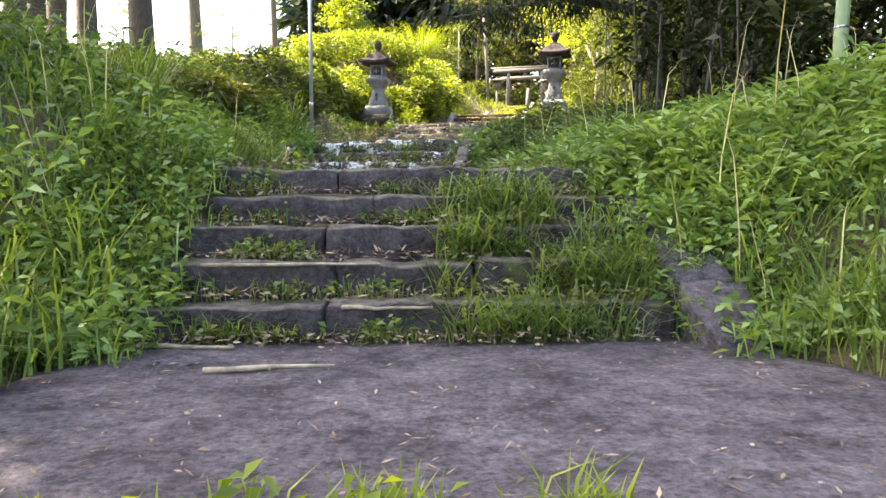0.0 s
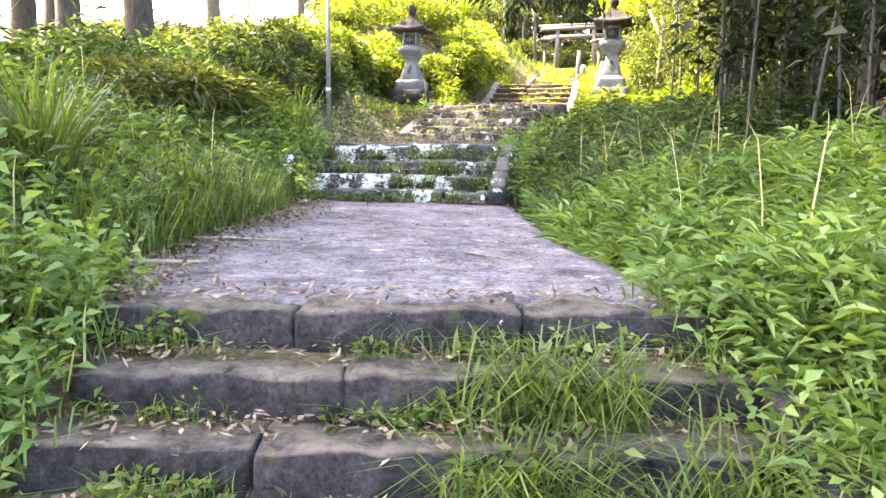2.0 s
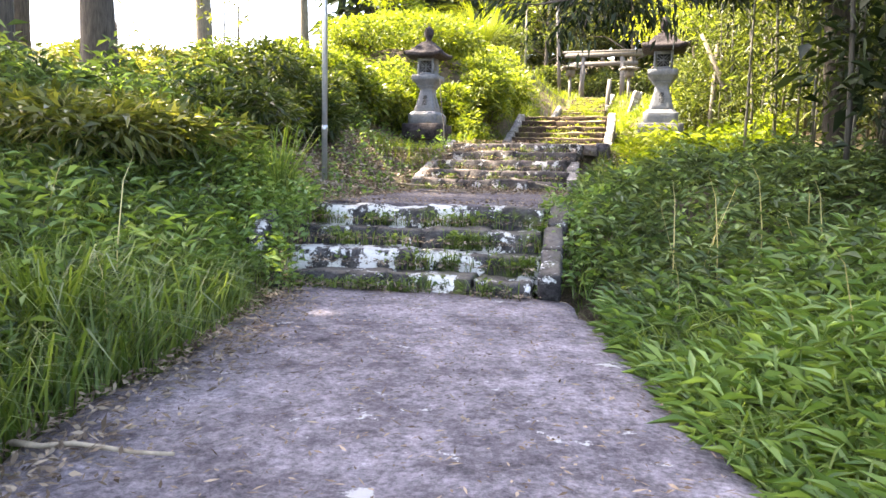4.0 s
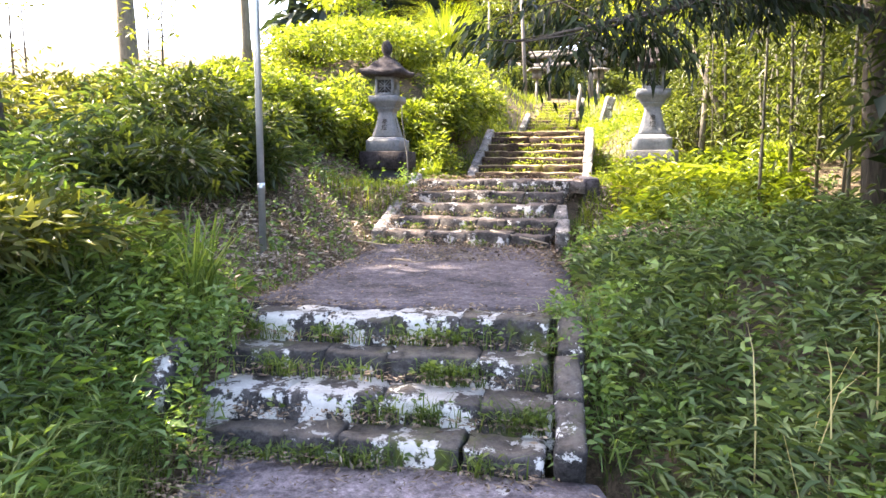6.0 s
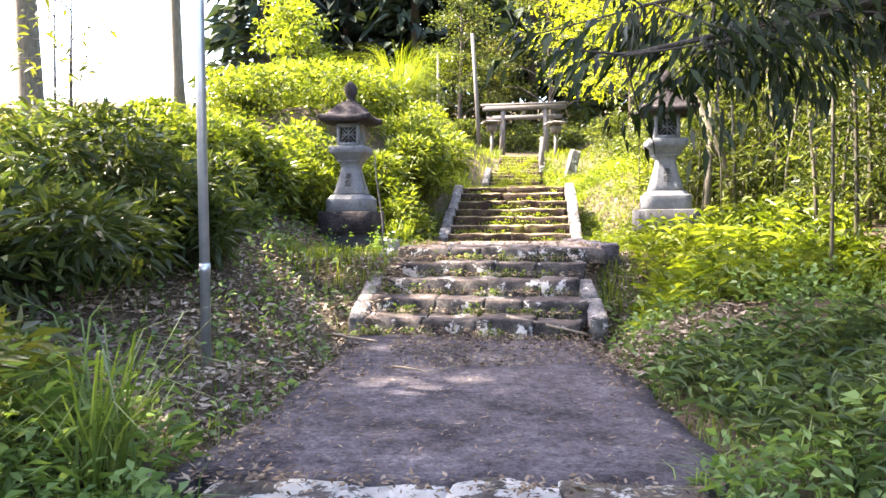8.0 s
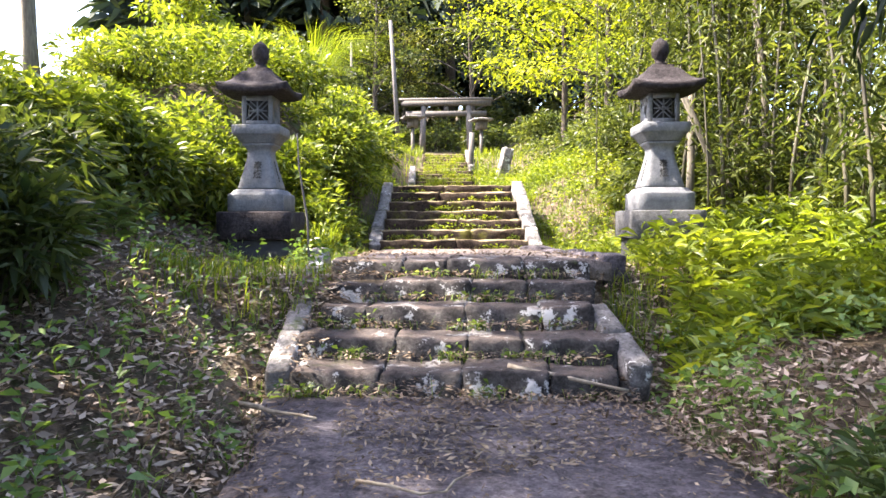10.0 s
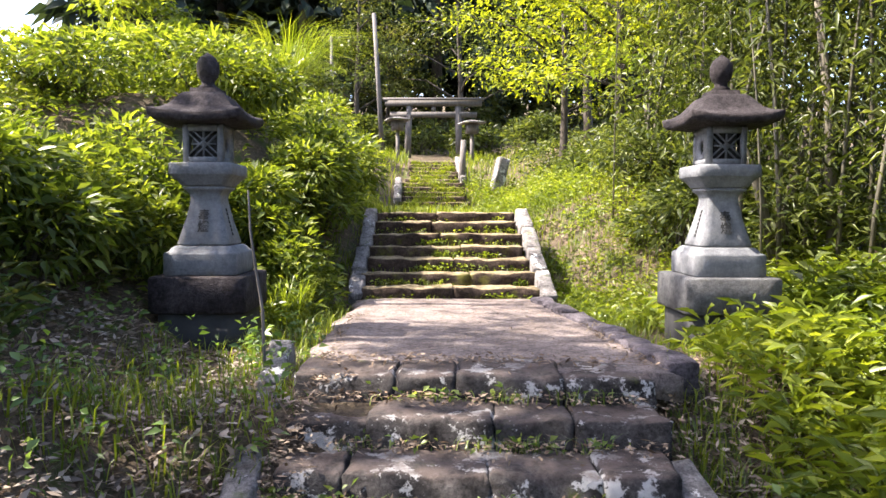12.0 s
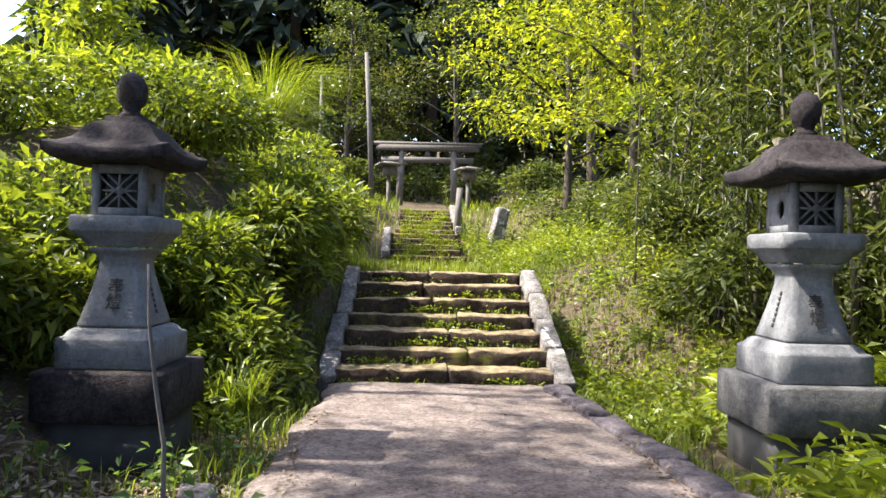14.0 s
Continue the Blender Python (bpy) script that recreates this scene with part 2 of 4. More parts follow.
def tube_geo(pts, radii, sides=7, rough=0.0):
    pts = np.asarray(pts, float)
    n = len(pts)
    tan = unit(np.gradient(pts, axis=0))
    ref = np.array([1.0, 0, 0]) if abs(tan[0, 0]) < 0.8 else np.array([0, 1.0, 0])
    u = unit(np.cross(tan, ref))
    v = np.cross(tan, u)
    a = np.linspace(0, 2 * np.pi, sides, endpoint=False)
    r = np.asarray(radii, float)[:, None, None] * (1 + rough * rng.uniform(-1, 1, (n, sides, 1)))
    ring = pts[:, None] + r * (np.cos(a)[None, :, None] * u[:, None] + np.sin(a)[None, :, None] * v[:, None])
    V = np.concatenate([ring.reshape(-1, 3), pts[:1], pts[-1:]])
    T = []
    for i in range(n - 1):
        for j in range(sides):
            k = (j + 1) % sides
            p, q, s, t = i * sides + j, i * sides + k, (i + 1) * sides + k, (i + 1) * sides + j
            T += [(p, q, s), (p, s, t)]
    for j in range(sides):
        T += [((j + 1) % sides, j, n * sides), ((n - 1) * sides + j, (n - 1) * sides + (j + 1) % sides, n * sides + 1)]
    return V, np.array(T)


def child(name, me, parent, m=None, label=""):
    ob = new(name, me)
    ob.parent = parent
    if m is not None:
        ob.matrix_local = m
    return tagged(ob, label) if label else ob


def empty(name, m, label, category, group="", kind=""):
    e = new(name)
    e.empty_display_size = 0.1
    e.matrix_world = m
    return tagged(e, label, category, group, kind)


# ---- the lie of the land ----
PROFILE_Y = [-60, -6, 0.4, 1.1, 2.95, 3.9, 8.2, 9.2, 12.3, 13.85, 17.5, 19.4, 22.9, 24.7, 27, 30, 38, 62, 130, 900]
PROFILE_Z = [-8, -2.2, -0.85, 0.0, 0.0, 0.77, 0.82, 1.35, 1.42, 2.05, 2.01, 2.9, 3.0, 3.53, 4.15, 4.55, 5.6, 11, 20, 40]
CENTRE_X = [0, 0, 0, 0, 0.03, 0.03, -0.15, -0.3, 0.4, 1.0, 1.9, 2.45, 3.27, 3.7, 4.4, 5.2, 6.5, 9, 12, 40]
HALF_L = [2, 2, 1.4, 1.3, 1.25, 1.2, 1.0, 0.97, 0.95, 1.95, 2.1, 1.1, 0.85, 0.75, 0.75, 1.7, 2.2, 2, 2, 2]
HALF_R = [2, 2, 1.5, 1.5, 1.3, 1.1, 0.95, 1.05, 1.0, 2.9, 1.8, 1.15, 1.05, 2.1, 2.1, 2.1, 2.2, 2, 2, 2]
BANK_L = [0.5, 0.6, 0.9, 1.0, 1.0, 0.9, 0.65, 0.6, 0.65, 0.8, 1.2, 1.4, 1.4, 1.2, 1.2, 0.9, 0.5, 0, 0, 0]
BANK_R = [0.3, 0.4, 0.55, 0.6, 0.52, 0.34, 0.22, 0.2, 0.22, 0.3, 0.6, 0.6, 0.5, 0.4, 0.4, 0.4, 0.3, 0, 0, 0]


def along(y, table):
    return np.interp(y, PROFILE_Y, table)


def ease(v):
    v = np.clip(v, 0, 1)
    return v * v * (3 - 2 * v)


def ground_z(x, y):
    x, y = np.asarray(x, float), np.asarray(y, float)
    d = x - along(y, CENTRE_X)
    left = np.maximum(-d - along(y, HALF_L), 0)
    right = np.maximum(d - along(y, HALF_R), 0)
    dip = np.interp(y, [7.6, 8.2, 9.4, 9.8, 11.9, 12.4, 13.4, 13.9, 17.2, 17.8, 20.2, 21.0], [0, 0.2, 0.2, 0.03, 0.03, 0.15, 0.15, 0, 0, 0.2, 0.2, 0])
    z = along(y, PROFILE_Z) - 0.12 - dip
    z = z + along(y, BANK_L) * ease(left / 2.4) + 0.14 * np.minimum(left, 0.8)
    z = z - 0.22 * np.clip(left - 2.8, 0, 30) * ease((48 - y) / 20)
    z = z + along(y, BANK_R) * ease(right / 2.0) + 0.1 * np.minimum(right, 0.8) + 0.05 * np.clip(right - 3, 0, 20)
    out = ease((left + right) / 0.4)
    wob = np.sin(x * 2.1 + y * 1.3) * 0.035 + np.sin(x * 0.9 - y * 2.3 + 1) * 0.04 + np.sin(x * 5.2 + 2) * np.sin(y * 4.7) * 0.025
    return z + out * (wob + 0.08 + dip)


def build_ground():
    xs = np.unique(np.concatenate([np.linspace(-7, 9, 74), np.linspace(-40, 40, 37), [-900, -300, -120, -70, 70, 120, 300, 900]]))
    ys = np.unique(np.concatenate([np.linspace(-3, 31, 120), np.linspace(-40, 90, 66), [-900, -300, -100, 140, 300, 900]]))
    X, Y = np.meshgrid(xs, ys)
    V = np.stack([X, Y, ground_z(X, Y)], -1).reshape(-1, 3)
    n = len(xs)
    i = (np.arange(len(ys) - 1)[:, None] * n + np.arange(n - 1)).ravel()
    T = np.stack([i, i + 1, i + n + 1, i + n], 1)
    return tagged(new("ground", mesh_tris("ground", V, T, M_SOIL, True)), "dark soil hillside overgrown with grass and litter", "ground", kind="structure")


build_ground()


# ---- stone work ----
def stone_block(w, d, h, seed, wear=0.012, material=None, cuts=(6, 2, 2), batter=0.0):
    """A worn block, its base centre-front at the origin: x across, y inwards, z up."""
    nx, ny, nz = cuts
    bm = bmesh.new()
    bmesh.ops.create_cube(bm, size=1.0)
    r = 0.016

    def cut(axis, k, size):
        at = [-0.5 + r / size, 0.5 - r / size] + [-0.5 + c / k for c in range(1, k)]
        for c in at:
            co, no = [0, 0, 0], [0, 0, 0]
            co[axis], no[axis] = c, 1
            bmesh.ops.bisect_plane(bm, geom=bm.verts[:] + bm.edges[:] + bm.faces[:], plane_co=co, plane_no=no)

    cut(0, nx, w), cut(1, ny, d), cut(2, nz, h)
    for v in bm.verts:
        p = Vector((v.co.x * w, (v.co.y + 0.5) * d, (v.co.z + 0.5) * h))
        ex, ey, ez = abs(v.co.x) > 0.499, abs(v.co.y) > 0.499, abs(v.co.z) > 0.499
        if ex + ey + ez >= 2:
            q = Vector((0, d / 2, h / 2)) - p
            p += Vector((math.copysign(r, q.x) if ex else 0, math.copysign(r, q.y) if ey else 0, math.copysign(r, q.z) if ez else 0)) * 0.5
        p.y += batter * max(p.z / h, 0) ** 1.5 * max(1 - p.y / (d * 0.6), 0)
        k = Vector((p.x * 5 + seed * 3.7, p.y * 5 + seed, p.z * 7))
        j = k * 3.1
        p += Vector((noise.noise(j), noise.noise(j + Vector((5, 0, 0))), noise.noise(j + Vector((0, 5, 0))))) * wear * 0.5
        p += Vector((noise.noise(k), noise.noise(k + Vector((9, 0, 0))), noise.noise(k + Vector((0, 9, 0))))) * wear
        v.co = p
    bmesh.ops.triangulate(bm, faces=bm.faces[:])
    me = bpy.data.meshes.new("stone_block")
    bm.to_mesh(me)
    bm.free()
    for f in me.polygons:
        f.use_smooth = True
    me.materials.append(material)
    return me


def flight(name, foot, turn, z0, rises, runs, half, material, label, blocks=3, seed=1, wear=0.014, cuts=(7, 2, 2), pale=None, batter=0.0):
    """A flight of stone steps; foot is the middle of the first riser's foot, runs the treads between the risers."""
    base = empty(name, pose(foot[0], foot[1], z0, 0, 0, turn), label, "stone steps", kind="structure")
    r = random.Random(seed)
    y, z = 0.0, 0.0
    for i, rise in enumerate(rises):
        run = runs[min(i, len(runs) - 1)]
        hw = half[0] + (half[1] - half[0]) * i / max(len(rises) - 1, 1)
        cutsx = [-hw + r.uniform(-0.05, 0.05)]
        for b in range(blocks - 1):
            cutsx.append(-hw + 2 * hw * (b + 1 + r.uniform(-0.25, 0.25)) / blocks)
        cutsx.append(hw + r.uniform(-0.05, 0.05))
        for a, b in zip(cutsx, cutsx[1:]):
            me = stone_block(b - a - 0.003, run + 0.1, rise + 0.1, r.uniform(0, 90), wear, pale if pale and i % 2 and a < 0.2 else material, cuts, batter)
            child("step_stone", me, base, pose((a + b) / 2, y + r.uniform(-0.018, 0.018), z - 0.1 + r.uniform(-0.012, 0.008), r.uniform(-1, 1), r.uniform(-0.7, 0.7), r.uniform(-0.8, 0.8)))
        y += run
        z += rise
    return base


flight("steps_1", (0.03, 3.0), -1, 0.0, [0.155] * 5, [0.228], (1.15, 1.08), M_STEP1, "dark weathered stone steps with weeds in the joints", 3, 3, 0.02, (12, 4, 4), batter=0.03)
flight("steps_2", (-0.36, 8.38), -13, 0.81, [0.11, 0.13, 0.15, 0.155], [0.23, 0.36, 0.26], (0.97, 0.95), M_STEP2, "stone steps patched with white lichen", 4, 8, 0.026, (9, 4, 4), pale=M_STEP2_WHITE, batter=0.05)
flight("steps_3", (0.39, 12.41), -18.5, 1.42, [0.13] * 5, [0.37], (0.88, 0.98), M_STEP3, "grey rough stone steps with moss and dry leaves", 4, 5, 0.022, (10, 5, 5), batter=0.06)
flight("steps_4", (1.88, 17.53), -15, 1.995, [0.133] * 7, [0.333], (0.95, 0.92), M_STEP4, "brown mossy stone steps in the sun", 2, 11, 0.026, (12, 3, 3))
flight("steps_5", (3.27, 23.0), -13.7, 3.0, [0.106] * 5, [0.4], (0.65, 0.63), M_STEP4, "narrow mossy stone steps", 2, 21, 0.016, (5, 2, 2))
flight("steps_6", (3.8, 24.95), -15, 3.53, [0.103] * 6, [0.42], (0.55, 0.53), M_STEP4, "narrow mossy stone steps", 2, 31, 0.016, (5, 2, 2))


def slab(name, outline, z_of, label, thick=0.14, material=M_SLAB, step=0.16):
    """A cast landing between a left and a right edge; outline: rows of y, left, right (in a row's own skew dy)."""
    ys = [o[0] for o in outline]
    n = max(int((ys[-1] - ys[0]) / step), 4)
    m = 15
    V, T = [], []
    for i in range(n + 1):
        yy = ys[0] + (ys[-1] - ys[0]) * i / n
        l, rr, skl = (np.interp(yy, ys, [o[k] for o in outline]) for k in (1, 2, 3))
        for j in range(m + 1):
            u = j / m
            edge = 0.03 * math.sin(yy * 5 + j) + 0.02 * math.sin(yy * 11) if j in (0, m) else 0
            x = l + (rr - l) * u + edge
            yv = yy + skl * (u - 0.5)
            V.append((x, yv, z_of(yv) + 0.012 * noise.noise(Vector((x * 2, yv * 2, 3))) - (0.02 if j in (0, m) else 0)))
    top = len(V)
    V += [(x, y, z - thick) for x, y, z in V]
    k = m + 1
    for i in range(n):
        for j in range(m):
            a = i * k + j
            T.append((a, a + 1, a + k + 1, a + k))
            T.append((top + a, top + a + k, top + a + k + 1, top + a + 1))
    ring = [j for j in range(k)] + [i * k + m for i in range(1, n + 1)] + [n * k + j for j in range(m - 1, -1, -1)] + [i * k for i in range(n - 1, 0, -1)]
    for a, b in zip(ring, ring[1:] + ring[:1]):
        T.append((b, a, top + a, top + b))
    return tagged(new(name, mesh_tris(name, V, T, material)), label, "path", kind="structure")


slab("pavement_1", [(1.15, -1.45, 2.1, 0), (2.4, -1.35, 1.75, 0), (3.02, -1.25, 1.4, 0)], lambda y: 0.0, "grey worn concrete apron before the steps", 0.2)
slab("pavement_2", [(4.1, -1.2, 1.15, 0), (4.9, -1.25, 1.05, 0), (5.8, -1.25, 0.9, 0), (7.0, -1.15, 0.88, -0.15), (8.35, -1.15, 0.8, -0.4)], lambda y: float(np.interp(y, [4.05, 8.3], [0.772, 0.812])), "pale worn concrete landing with leaf litter edges", 0.14, M_SLAB_PALE)
slab("pavement_3", [(9.5, -1.25, 0.95, -0.45), (10.35, -0.98, 1.1, -0.45), (11.2, -0.7, 1.2, -0.55), (12.45, -0.52, 1.28, -0.6)], lambda y: float(np.interp(y, [9.25, 12.4], [1.352, 1.425])), "grey concrete landing scattered with dry leaves")
slab("pavement_4", [(13.95, 0.02, 1.98, -0.66), (14.6, 0.16, 2.2, -0.68), (15.6, 0.4, 2.5, -0.68), (16.6, 0.7, 2.62, -0.68), (17.6, 0.98, 2.76, -0.66)], lambda y: float(np.interp(y, [13.8, 17.5], [2.06, 2.01])), "sunlit earth-brown concrete landing", 0.14, M_SLAB_EARTH)


def edge_stones(name, start, turn, z0, z1, length, n, width, label, seed, material=M_CAP, proud=0.06, thick=0.24, wear=0.015):
    """Sloping edge stones up the side of a flight."""
    base = empty(name, pose(start[0], start[1], z0, 0, 0, turn), label, "edge stone", kind="structure")
    r = random.Random(seed)
    pitch = math.degrees(math.atan2(z1 - z0, length))
    run = math.hypot(length, z1 - z0) / n
    for i in range(n):
        me = stone_block(width, run - 0.012, thick, r.uniform(0, 90), wear, material, (2, 5, 2))
        child("edge_stone", me, base, pose(r.uniform(-0.012, 0.012), length * i / n, (z1 - z0) * i / n - thick + proud, pitch, 0, r.uniform(-1, 1)))
    return base


edge_stones("kerb_1", (1.36, 2.72), 3, -0.02, 0.74, 1.35, 3, 0.27, "sloping rough stone slab beside the steps", 2, M_SLAB, 0.05, wear=0.035)
edge_stones("kerb_2", (0.68, 8.17), -10, 0.92, 1.34, 1.0, 3, 0.14, "dark edge stone with white lichen spots", 4, M_STEP2, 0.08)
edge_stones("kerb_3", (-1.42, 8.7), -13, 1.06, 1.26, 0.36, 1, 0.13, "dark edge stone with white lichen spots", 6, M_STEP2, 0.1)
edge_stones("kerb_4", (-0.47, 12.82), -12, 1.5, 2.1, 2.1, 4, 0.14, "pale sloping edge stones with lichen", 7, M_CAP, 0.06)
edge_stones("kerb_5", (1.47, 12.35), -10, 1.5, 1.76, 0.85, 2, 0.15, "pale sloping edge stones with lichen", 9, M_CAP, 0.07)
edge_stones("kerb_6", (0.92, 17.87), -16, 2.02, 2.94, 2.05, 4, 0.16, "pale sloping edge stones in the sun", 12, M_CAP, 0.07)
edge_stones("kerb_7", (2.86, 17.2), -14.5, 2.02, 2.94, 2.05, 4, 0.16, "pale sloping edge stones in the sun", 14, M_CAP, 0.07)
edge_stones("kerb_8", (2.1, 13.75), -10.6, 2.03, 1.99, 3.4, 6, 0.2, "rough low kerb along the landing", 16, M_SLAB, 0.06, wear=0.035)
edge_stones("kerb_9", (2.6, 23.2), -13.7, 3.1, 3.55, 1.7, 3, 0.14, "pale edge stones of the upper steps", 18, M_CAP, 0.1)
edge_stones("kerb_10", (4.42, 24.85), -15, 3.6, 4.2, 2.4, 3, 0.14, "pale edge stones of the upper steps", 19, M_CAP, 0.1)


# ---- stone lanterns ----
def loft(sections, material, sides=1, smooth=False):
    """Square sections (z, half-width, corner lift) stacked into one closed mesh."""
    V, T = [], []
    ring = []
    n = 6
    for a in range(4):
        for k in range(n):
            t = -1 + 2 * k / n
            ring.append([(t, -1), (1, t), (-t, 1), (-1, -t)][a])
    for z, hw, lift in sections:
        for u, v in ring:
            c = (abs(u) * abs(v)) ** 2
            V.append((u * hw * (1 + 0.03 * lift * c * 10), v * hw * (1 + 0.03 * lift * c * 10), z + lift * c))
    m = len(ring)
    for i in range(len(sections) - 1):
        for j in range(m):
            a, b = i * m + j, i * m + (j + 1) % m
            T += [(a, b, b + m), (a, b + m, a + m)]
    c0, c1 = len(V), len(V) + 1
    V += [(0, 0, sections[0][0]), (0, 0, sections[-1][0])]
    o = (len(sections) - 1) * m
    for j in range(m):
        T += [((j + 1) % m, j, c0), (o + j, o + (j + 1) % m, c1)]
    return mesh_tris("lantern_part", V, T, material, smooth)


def lathe(rows, material, sides=20):
    return mesh_tris("lathed", *tube_geo([(0, 0, z) for z, r in rows], [r for z, r in rows], sides), material, True)


def writing(text, size, material):
    cu = bpy.data.curves.new("writing", "FONT")
    cu.body, cu.size, cu.align_x, cu.align_y, cu.extrude = text, size, "CENTER", "CENTER", 0.003
    cu.space_line, cu.offset = 0.95, 0.0015
    tmp = new("writing", cu)
    bpy.context.view_layer.update()
    me = bpy.data.meshes.new_from_object(tmp.evaluated_get(bpy.context.evaluated_depsgraph_get()))
    bpy.data.objects.remove(tmp)
    me.materials.append(material)
    return me


def box_geo(x0, x1, y0, y1, z0, z1):
    V = np.array([(x, y, z) for z in (z0, z1) for y in (y0, y1) for x in (x0, x1)], float)
    T = [(0, 2, 3), (0, 3, 1), (4, 5, 7), (4, 7, 6), (0, 1, 5), (0, 5, 4), (1, 3, 7), (1, 7, 5), (3, 2, 6), (3, 6, 7), (2, 0, 4), (2, 4, 6)]
    return V, np.array(T)


def fire_box(material):
    """The light chamber: four corner posts, sills and heads, with pierced panels between."""
    g = []
    h, t = 0.18, 0.05
    for sx in (-1, 1):
        for sy in (-1, 1):
            g.append(box_geo(*sorted((sx * h, sx * (h - t))), *sorted((sy * h, sy * (h - t))), 1.49, 1.81))
    for z0, z1 in ((1.49, 1.54), (1.755, 1.81)):
        for s in (-1, 1):
            g.append(box_geo(-h + t, h - t, *sorted((s * h, s * (h - 0.04))), z0, z1))
            g.append(box_geo(*sorted((s * h, s * (h - 0.04))), -h + t, h - t, z0, z1))
    return mesh_tris("fire_box", *join_geo(g), material)


def lattice_geo(w, h, bar, depth):
    """Crossing diagonal bars and a ring of petals."""
    g = []
    for a in (45, -45, 0, 90):
        L = (min(w, h) if a % 90 == 0 else math.hypot(w, h)) * 0.5
        ang = math.radians(a)
        for off in ((-0.045, 0.045) if abs(a) == 45 else (0,)):
            b = bar if abs(a) == 45 else bar * 0.6
            v, t = box_geo(-L, L, -depth, depth, off - b / 2, off + b / 2)
            c, s = math.cos(ang), math.sin(ang)
            v = np.stack([v[:, 0] * c - v[:, 2] * s, v[:, 1], v[:, 0] * s + v[:, 2] * c], 1)
            v[:, 0], v[:, 2] = np.clip(v[:, 0], -w / 2, w / 2), np.clip(v[:, 2], -h / 2, h / 2)
            g.append((v, t))
    return join_geo(g)


ROUND = [(math.cos(k * math.pi / 10), math.sin(k * math.pi / 10)) for k in range(20)]


def lantern(m, base_stone, label):
    e = empty("stone_lantern", m, label, "stone lantern", "pair of stone lanterns")
    child("footing", loft([(-0.2, 0.36, 0), (0.25, 0.36, 0)], M_SHADE_BLACK), e, label="footing stone coloured near black for its shade")
    child("base", loft([(0.24, 0.41, 0), (0.25, 0.42, 0), (0.53, 0.42, 0), (0.545, 0.405, 0)], base_stone), e)
    child("plinth", loft([(0.545, 0.31, 0), (0.56, 0.32, 0), (0.72, 0.32, 0), (0.735, 0.315, 0), (0.745, 0.285, 0), (0.775, 0.265, 0), (0.79, 0.24, 0)], M_LANTERN), e)
    shaft = [(0.795, 0.222), (0.81, 0.226), (0.9, 0.2), (1.0, 0.172), (1.1, 0.147), (1.16, 0.135), (1.2, 0.132), (1.23, 0.14), (1.255, 0.162), (1.27, 0.182), (1.29, 0.186)]
    child("shaft", loft([(z, r, 0) for z, r in shaft], M_LANTERN), e)
    child("bowl", loft([(1.296, 0.19, 0), (1.31, 0.2, 0), (1.345, 0.225, 0), (1.385, 0.268, 0), (1.392, 0.276, 0), (1.475, 0.276, 0), (1.488, 0.265, 0)], M_LANTERN), e)
    child("light_chamber", fire_box(M_LANTERN), e)
    # solid black block stands in for the shade inside the chamber
    child("hollow", loft([(1.5, 0.11, 0), (1.79, 0.11, 0)], M_SHADE_BLACK), e, label="black block painted as the chamber's inner shade")
    lat = mesh_tris("lattice", *lattice_geo(0.27, 0.22, 0.022, 0.012), M_LANTERN)
    for a in (0, 180):
        child("lattice", lat, e, pose(0, 0, 0, 0, 0, a) @ pose(0, -0.155, 1.648))
    for a in (90, 270):
        g = []
        for k, (c, s) in enumerate(ROUND):
            c2, s2 = ROUND[(k + 1) % 20]
            q = 1.0 / max(abs(c), abs(s)), 1.0 / max(abs(c2), abs(s2))
            v = [(c * 0.055, 0, s * 0.065), (c2 * 0.055, 0, s2 * 0.065), (c2 * q[1] * 0.135, 0, s2 * q[1] * 0.11), (c * q[0] * 0.135, 0, s * q[0] * 0.11)]
            v = np.array(v + [(x, y + 0.03, z) for x, y, z in v])
            g.append((v, np.array([(0, 1, 2), (0, 2, 3), (4, 6, 5), (4, 7, 6), (0, 4, 5), (0, 5, 1)])))
        child("round_window_panel", mesh_tris("round_window_panel", *join_geo(g), M_LANTERN), e, pose(0, 0, 0, 0, 0, a) @ pose(0, -0.17, 1.648))
    child("roof", loft([(1.812, 0.2, 0), (1.816, 0.37, 0.02), (1.83, 0.4, 0.035), (1.878, 0.405, 0.042), (1.892, 0.39, 0.036), (1.915, 0.335, 0.02), (1.955, 0.275, 0.012), (2.01, 0.232, 0.006), (2.06, 0.195, 0), (2.085, 0.16, 0), (2.085, 0.13, 0), (2.125, 0.125, 0), (2.13, 0.09, 0)], M_LANTERN_DARK, smooth=False), e, label="dark curved stone roof with upturned eaves")
    child("finial", lathe([(2.12, 0.08), (2.15, 0.082), (2.17, 0.055), (2.2, 0.062), (2.23, 0.088), (2.28, 0.102), (2.34, 0.1), (2.39, 0.076), (2.42, 0.035), (2.44, 0.006)], M_LANTERN_DARK), e, label="dark bud-shaped finial")
    ink = writing("奉\n燈", 0.105, M_INK)
    tilt = math.degrees(math.atan2(0.226 - 0.147, 1.1 - 0.81))
    child("inscription", ink, e, pose(0, -0.189, 0.995, 90 - tilt, 0, 0), label="two black carved characters")
    bars = mesh_tris("small_writing", *join_geo([box_geo(-0.012, 0.012, -0.003, 0.003, z, z + 0.026) for z in np.arange(-0.12, 0.12, 0.036)]), M_INK)
    for a, sgn in ((90, 1), (270, -1)):
        child("small_inscription", bars, e, pose(0, 0, 0, 0, 0, a) @ pose(0.0, -0.182, 0.99, -tilt, 0, 0))
    return e


